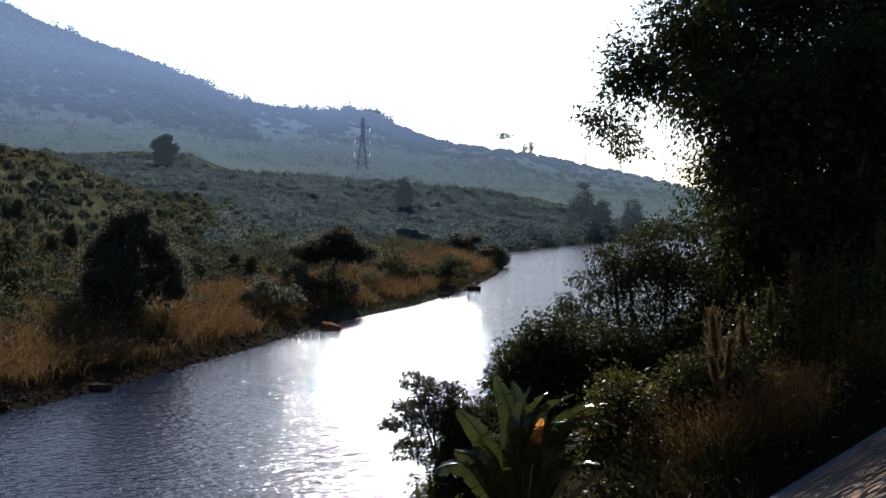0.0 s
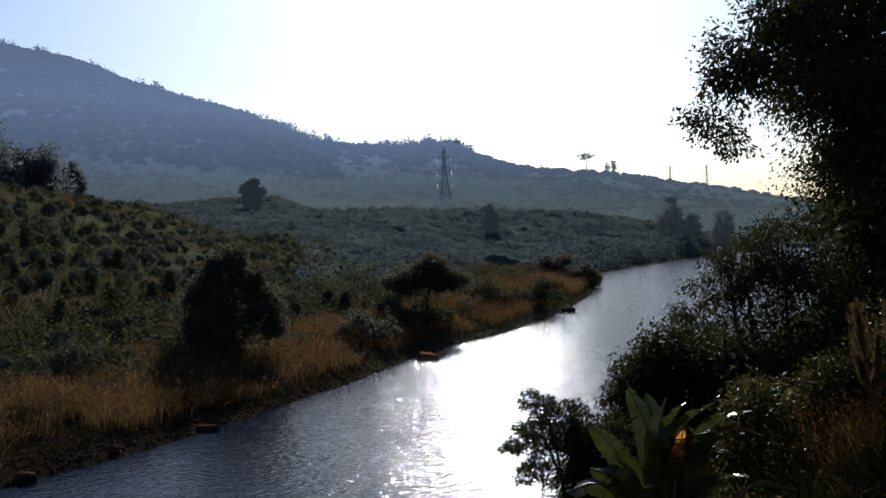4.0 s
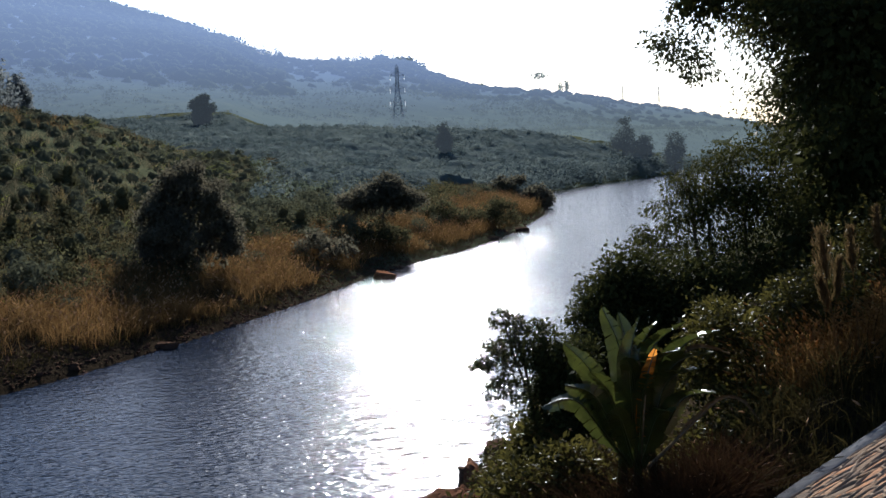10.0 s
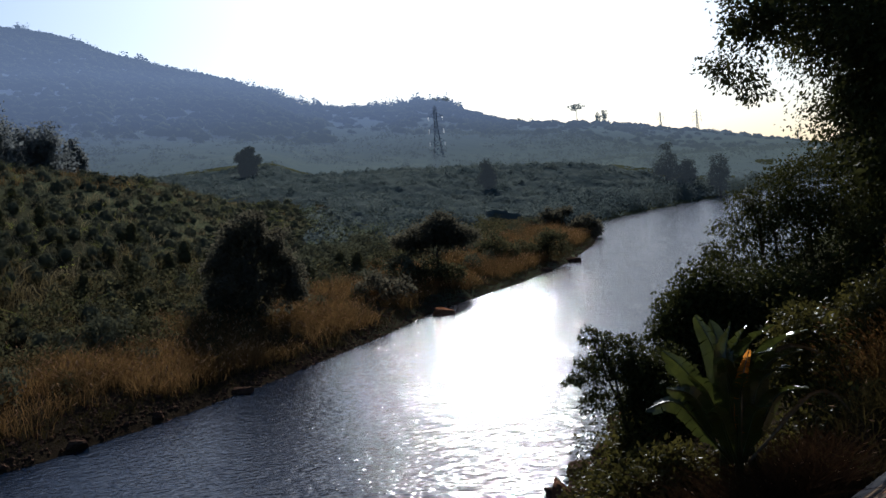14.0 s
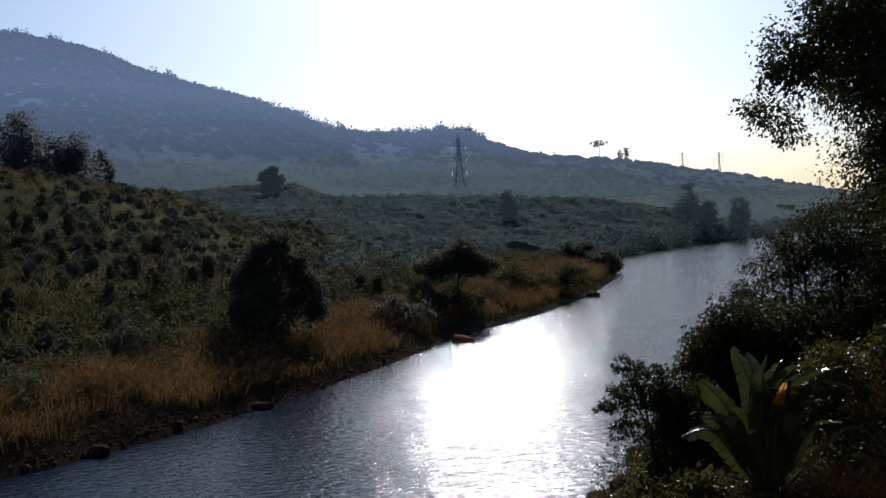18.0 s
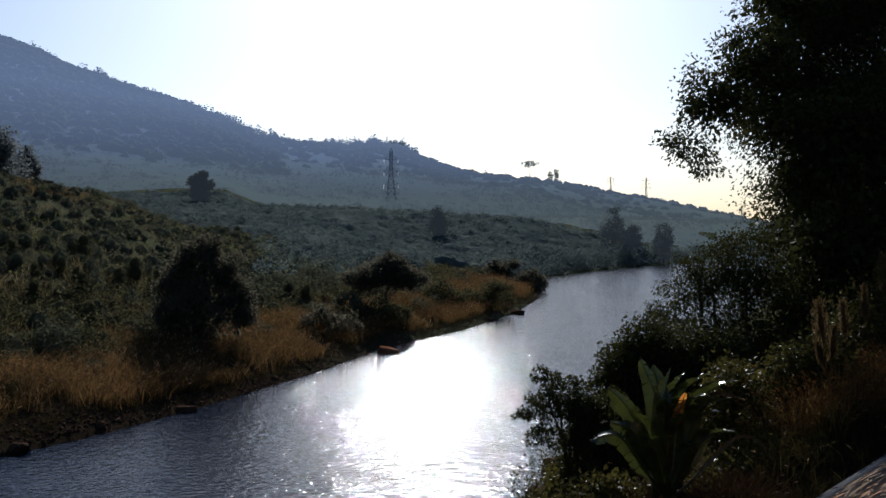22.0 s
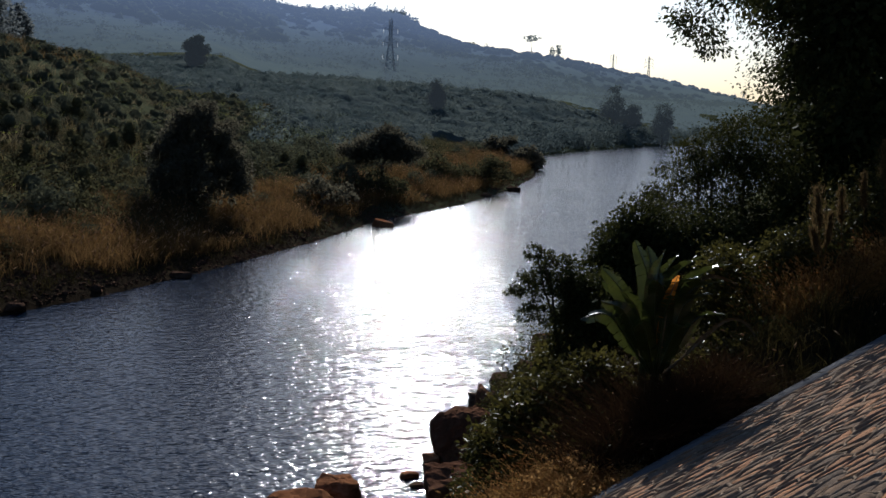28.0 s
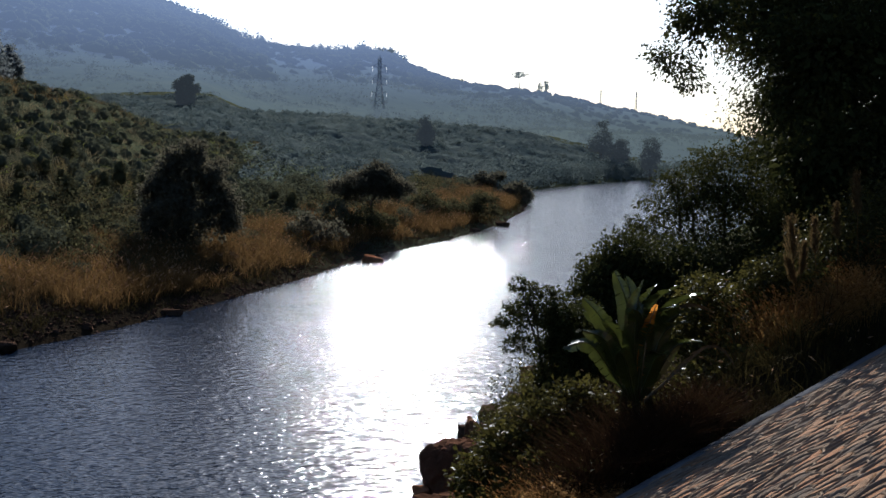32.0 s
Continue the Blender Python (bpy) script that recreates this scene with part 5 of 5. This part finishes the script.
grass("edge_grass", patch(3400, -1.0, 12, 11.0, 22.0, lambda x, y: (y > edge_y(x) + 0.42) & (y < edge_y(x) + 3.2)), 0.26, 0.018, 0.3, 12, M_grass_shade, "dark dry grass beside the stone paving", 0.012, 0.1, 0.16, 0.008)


def topped(p, xs, zs, low=0.4):
    """Heights of tufts whose heads reach a line of heights along x."""
    return np.clip(np.interp(p[:, 0], xs, zs) - p[:, 2], low, 1.9) * rng.uniform(0.7, 1.0, len(p))


p = patch(4400, 5.6, 12.5, 14.0, 22.0, lambda x, y: (y > edge_y(x) + 1.5) & (y < edge_y(x) + 3.2) & (waves2(x, y, 1.3) > -0.25 + 0.25 * np.sin(x * 2.1)))
grass("feather_grass", p, topped(p, [4.2, 5.2, 6.2, 7.7, 8.9, 9.5, 12], [6.0, 6.75, 7.15, 7.3, 7.8, 8.2, 8.8]), 0.008, 0.15, 15, M_grass_near, "golden-brown feathery grass beside the stone paving", 0.75, 0.11, 0.2, 0.016, M_head)
p = patch(800, -0.3, 2.6, 11.6, 14.6, lambda x, y: (y > edge_y(x) + 0.35) & (y < edge_y(x) + 2.1))
grass("pale_grass", p, topped(p, [-0.2, 0.3, 0.75, 1.2, 1.75, 2.2, 2.6], [3.9, 4.35, 4.6, 4.75, 4.9, 4.7, 4.4], 0.25), 0.01, 0.3, 16, M_grass_near, "pale golden grass clump below the banana plant", 0.5, 0.1, 0.16, 0.012, M_head)
q = p[rng.random(len(p)) < 0.3]
top = np.clip(np.interp(q[:, 0], [-0.2, 0.3, 0.75, 1.2, 1.75, 2.2, 2.6], [3.9, 4.35, 4.6, 4.75, 4.9, 4.7, 4.4]) - q[:, 2], 0.25, 1.6) * rng.uniform(0.7, 1.0, len(q))
tagged(new("golden_herbs", np_mesh("golden_herbs", *scatter_clumps(q[:, :2], rng.uniform(0.16, 0.3, len(q)), top, 150, 0.05), M_head)), "fluffy golden dry herbs beside the stone paving", "herbs", kind="stuff")
p = patch(1700, 1.8, 4.8, 12.6, 16.5, lambda x, y: (y > edge_y(x) + 1.0) & (y < edge_y(x) + 2.3))
grass("reddish_grass", p, topped(p, [1.8, 2.6, 3.6, 4.8], [5.0, 5.75, 6.0, 6.1]), 0.016, 0.3, 14, M_grass_red, "shade-darkened reddish-brown grass at the banana plant's foot", 0.02, 0.1, 0.16, 0.008)
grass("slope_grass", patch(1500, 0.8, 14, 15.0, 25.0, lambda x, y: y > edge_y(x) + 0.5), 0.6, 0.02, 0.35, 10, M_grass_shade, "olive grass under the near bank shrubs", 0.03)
REEDS = ((6.35, 17.0, 8.8, -20, 1.2), (7.0, 17.5, 8.75, -12, 0.6), (6.75, 17.3, 8.3, 8, 0.5), (7.7, 18.2, 9.0, -10, 0.5), (8.4, 19.0, 9.6, -14, 0.9), (9.2, 19.0, 9.3, -12, 0.6), (10.1, 19.4, 10.2, -12, 0.8), (6.5, 17.4, 8.0, -25, 0.7))
for tx, y, top, lean, fat in REEDS:
    x = tx - 0.35 * math.tan(radians(lean)) * 3
    h = top - ground_z(x, y)
    ob = root("plume_reed", (x, y, ground_z(x, y) - 0.05), "tall dry reed with a soft drooping plume", "reed", "plume reeds")
    tipx = tx - x
    line = bend_line((0, 0, 0), (tipx, 0, h), 0, 9, 0.01)
    part("stalk", tube(line, np.linspace(0.014, 0.006, 9), 5), M_grass, ob)
    m = 520
    t = rng.random(m)
    at = np.array([tipx, 0, h])[None] * (0.72 + 0.28 * t[:, None]) + rng.normal(size=(m, 3)) * np.array([0.045, 0.045, 0.03]) * fat
    core = tube(np.array([tipx, 0, h])[None] * np.linspace(0.72, 1.02, 8)[:, None], np.array([0.008, 0.02, 0.03, 0.034, 0.032, 0.026, 0.016, 0.004]) * fat, 6)
    tagged(part("plume", group_of(core, leaf_quads(at, np.c_[rng.normal(size=(m, 2)) * 0.3 + np.array([0.3 * np.sign(lean), 0]), 1.0 + 0 * t], 0.2 * (1.1 - 0.6 * t), 0.012, 0.1)), M_reed, ob), kind="stuff")
    b, f, _, _ = blades(np.zeros((1, 3)), h * 0.42, 0.018, 0.22, 26, 0.08)
    tagged(part("leaves", (b, f), M_grass_shade, ob), kind="stuff")

# ---- far bank: dark bushes in the golden grass, broad-leaved plants above it ----
kinds = []
for lobes, mat, label in (([(0, 0, 0.7, 1.0, 0.9, 0.7), (0.8, 0.1, 0.5, 0.7, 0.7, 0.5)], M_leaf_plant, "dark low bush growing in golden bank grass"),
                          ([(0, 0, 0.75, 1.1, 0.9, 0.7), (0.7, 0.1, 0.6, 0.7, 0.7, 0.6)], M_leaf_far, "olive sunlit bush growing in golden bank grass"),
                          ([(0, 0, 0.9, 0.8, 0.8, 0.8), (-0.6, 0.1, 0.55, 0.7, 0.7, 0.5), (0.5, 0, 1.4, 0.45, 0.45, 0.4)], M_leaf_plant, "dark uneven bush growing in golden bank grass")):
    ob = root("grass_belt_bush", (0, 0, 0), label, "bush", "bushes in the golden grass")
    part("stem", tube(bend_line((0, 0, -0.2), (0.05, 0, 0.7), 0, 5, 0.02), np.linspace(0.05, 0.03, 5), 5), M_bark, ob)
    part("crown", crown(lobes, 620, 0.2, 0.13, 0.2, 0.85, 60, 0.5), mat, ob)
    kinds.append(ob)
spots, _ = along(FAR_SHORE, 46, 5.0, 12.5, True, 2, 11)
for k, (x, y) in enumerate(spots):
    m = pose(x, y, ground_z(x, y), 0, 0, rng.uniform(0, 360)) @ Matrix.Scale(rng.uniform(0.6, 1.35), 4)
    if k < 3:
        kinds[k].matrix_world = m
    else:
        copy_thing(kinds[k % 3], m)
M_broad = leafy("shiny_broad_leaves", (0.07, 0.085, 0.016), (0.19, 0.2, 0.045), 0.6, 0.5, None, 0.08)
plants = []
for k in range(2):
    ob = root("broad_leaf_plant", (0, 0, 0), "yellow-green plant with long shiny leaves catching sunlight", "plant", "broad-leaved plants on the hill")
    part("stem", tube(bend_line((0, 0, -0.1), (0.04, 0, 0.5), 0, 4, 0.02), np.linspace(0.04, 0.02, 4), 5), M_bark, ob)
    v, f, _, _ = blades(np.array([(0.0, 0.0, 0.35)]), np.array([0.6]), 0.065, 0.6, 11, 0.12)
    part("leaves", (v, f), M_broad, ob)
    plants.append(ob)
spots = []
while len(spots) < 240:
    az, r = rng.uniform(-37, -17), rng.uniform(56, 92)
    x, y = at_az(az, r)
    if 9 < -shore_side(np.array([x]), np.array([y]), FAR_SHORE)[0] < 40 and waves2(np.array([x]), np.array([y]), 5)[0] > -0.35:
        spots.append((x, y))
for k, (x, y) in enumerate(spots):
    m = pose(x, y, ground_z(x, y) + 0.15, 0, 0, rng.uniform(0, 360)) @ Matrix.Scale(rng.uniform(0.4, 0.75), 4)
    if k < 2:
        plants[k].matrix_world = m
    else:
        copy_thing(plants[k % 2], m)
n = 1500
az = rng.uniform(-38, -9, n)
r = np.interp(az, SPUR_AZ, SPUR_R) + rng.uniform(-9, 3, n)
x, y = r * np.sin(np.radians(az)), r * np.cos(np.radians(az))
keep = (-shore_side(x, y, FAR_SHORE) > 12) & (waves2(x, y, 6) + 0.5 * rng.normal(size=n) > 0.7)
v, f, _, _ = blades(np.c_[x, y, land(x, y)][keep], rng.uniform(0.5, 0.9, keep.sum()), 0.07, 0.3, 10, 0.4)
tagged(new("crest_grass", np_mesh("crest_grass", v, f, M_reed)), "pale dry grass along the hill crest", "grass", kind="stuff")

# ---- paved slope: mortared rubble stones ----
pave = root("stone_paving", (0, 0, 0), "sloping rubble stone paving with raised mortar joints", "paving")
tagged(pave, kind="structure")
ex = np.array([1, 0, PAVE[1]])
ey = np.array([0, 1, PAVE[2]])
pn = unit(np.cross(ex, ey))


def on_pave(x, y, lift=0.0):
    return np.array([x, y, PAVE[0] + PAVE[1] * x + PAVE[2] * y]) + pn * lift


STEP, LONG = 0.138, 3.3        # row height, and how much longer than high the stones are
ca, sa = math.cos(radians(29)), math.sin(radians(29))
seeds = {}
for i in range(-32, 33):
    for j in range(-80, 81):
        if rng.random() > 0.06:
            seeds[i, j] = np.array([(i + (0.5 if j % 2 else 0)) * STEP * 1.1 + rng.uniform(-0.044, 0.044), j * STEP * 0.9 + rng.uniform(-0.032, 0.032)])


def laid(q):
    """From the drawn-out rows to the plan."""
    return np.array([4.2 + q[0] * LONG * ca - q[1] * sa, 10.2 + q[0] * LONG * sa + q[1] * ca])


def clip_poly(poly, a, b):
    """The part of a polygon that lies nearer to a than to b."""
    m, d = (a + b) / 2, b - a
    side = [(q - m) @ d for q in poly]
    out = []
    for k in range(len(poly)):
        p0, p1, s0, s1 = poly[k - 1], poly[k], side[k - 1], side[k]
        if (s0 > 0) != (s1 > 0):
            out.append(p0 + (p1 - p0) * (s0 / (s0 - s1)))
        if s1 <= 0:
            out.append(p1)
    return out


cells = []
for (i, j), c in seeds.items():
    x, y = laid(c)
    if not (y < edge_y(x) - 0.16 and y > 4.5 and -3.5 < x < 12):
        continue
    poly = [c + np.array(q) * 0.3 for q in ((-1, -1), (1, -1), (1, 1), (-1, 1))]
    for di in range(-2, 3):
        for dj in range(-3, 4):
            o = seeds.get((i + di, j + dj))
            if o is not None and (di or dj):
                poly = clip_poly(poly, c, o)
    poly = [laid(q) for q in poly]
    kept = [q for k, q in enumerate(poly) if np.hypot(*(q - poly[k - 1])) > 0.016]
    if len(kept) > 2:
        cells.append((np.mean(kept, 0), kept))


def around(mid, poly, inset, soft):
    """Corners and mid-edges of a cell, drawn in by a width; corners rounded."""
    out = []
    for a in range(len(poly)):
        c, e = poly[a], (poly[a] + poly[(a + 1) % len(poly)]) / 2
        for q, s in ((c, soft), (e, 1.0)):
            r = np.hypot(*(q - mid))
            out.append(mid + (q - mid) * max(0.3, (r - inset * (1.0 if q is e else 1.25)) / r) * s)
    return out


def ring_faces(k, n):
    return [(k + a, k + (a + 1) % n, k + n + (a + 1) % n, k + n + a) for a in range(n)]


bed_v, bed_f = [], []
for mid, poly in cells:
    k, n = len(bed_v), 2 * len(poly)
    rib = rng.uniform(0.009, 0.017)
    for inset, soft, h in ((0.0, 1.0, 0.036), (rib, 0.95, 0.03), (rib + 0.006, 0.93, -0.05)):
        bed_v += [on_pave(*q, h) for q in around(mid, poly, inset, soft)]
    bed_f += ring_faces(k, n) + ring_faces(k + n, n)
part("mortar_joints", (np.array(bed_v), np.array(bed_f)), M_mortar, pave, "light grey raised mortar ribs")


bx_ = np.linspace(-3.4, 11.8, 20)
bed = [on_pave(x, y, -0.045) for x in bx_ for y in (4.6, max(4.7, (4.6 + edge_y(x) - 0.1) / 2), max(4.8, edge_y(x) - 0.1))]
bed_q = [(3 * i + j, 3 * i + j + 3, 3 * i + j + 4, 3 * i + j + 1) for i in range(19) for j in range(2)]
part("mortar_bed", (np.array(bed), np.array(bed_q)), M_mortar, pave, "rough mortar bed under the stones")


def stone(mid, poly):
    """A worn stone: a low uneven cushion in its mortar cell."""
    lift, n = rng.uniform(0.006, 0.03), 2 * len(poly)
    tilt = rng.normal(size=2) * 0.06
    v = []
    for inset, soft, h in ((0.015, 0.95, -0.05), (0.023, 0.93, lift - 0.006), (0.04, 0.88, lift)):
        v += [on_pave(*q, h + (q - mid) @ tilt + rng.normal() * 0.003) for q in around(mid, poly, inset, soft)]
    v.append(on_pave(*mid, lift + 0.004))
    f = ring_faces(0, n) + ring_faces(n, n)
    f += [(3 * n, 2 * n + a, 2 * n + a + 1, 2 * n + (a + 2) % n) for a in range(0, n, 2)]
    return np.array(v), np.array(f)


near = sorted(range(len(cells)), key=lambda q: abs(cells[q][0][0] - 3.6) + abs(cells[q][0][1] - 9.8) * 0.8)
rest = []
for rank, q in enumerate(near):
    vf = stone(*cells[q])
    if rank < 300:
        part("stone", vf, M_stone, pave)
    else:
        rest.append(vf)
if rest:
    ob = part("stone_field", group_of(*rest), M_stone_field, pave, "brown and grey paving stones")
    tagged(ob, kind="stuff")
# smooth concrete edging along the foot of the paving
xs = np.linspace(-4, 13, 35)
ev, ef = [], []
for i, x in enumerate(xs):
    y = edge_y(x)
    for dy, h in ((-0.16, -0.1), (-0.15, 0.02), (0.3, 0.02), (0.34, 0.0), (0.36, -0.6)):
        ev.append(on_pave(x, y + dy, h))
for i in range(len(xs) - 1):
    for j in range(4):
        ef.append((i * 5 + j, i * 5 + j + 1, i * 5 + j + 6, i * 5 + j + 5))
part("edging", (np.array(ev), np.array(ef)), M_concrete, pave, "smooth grey concrete edging")
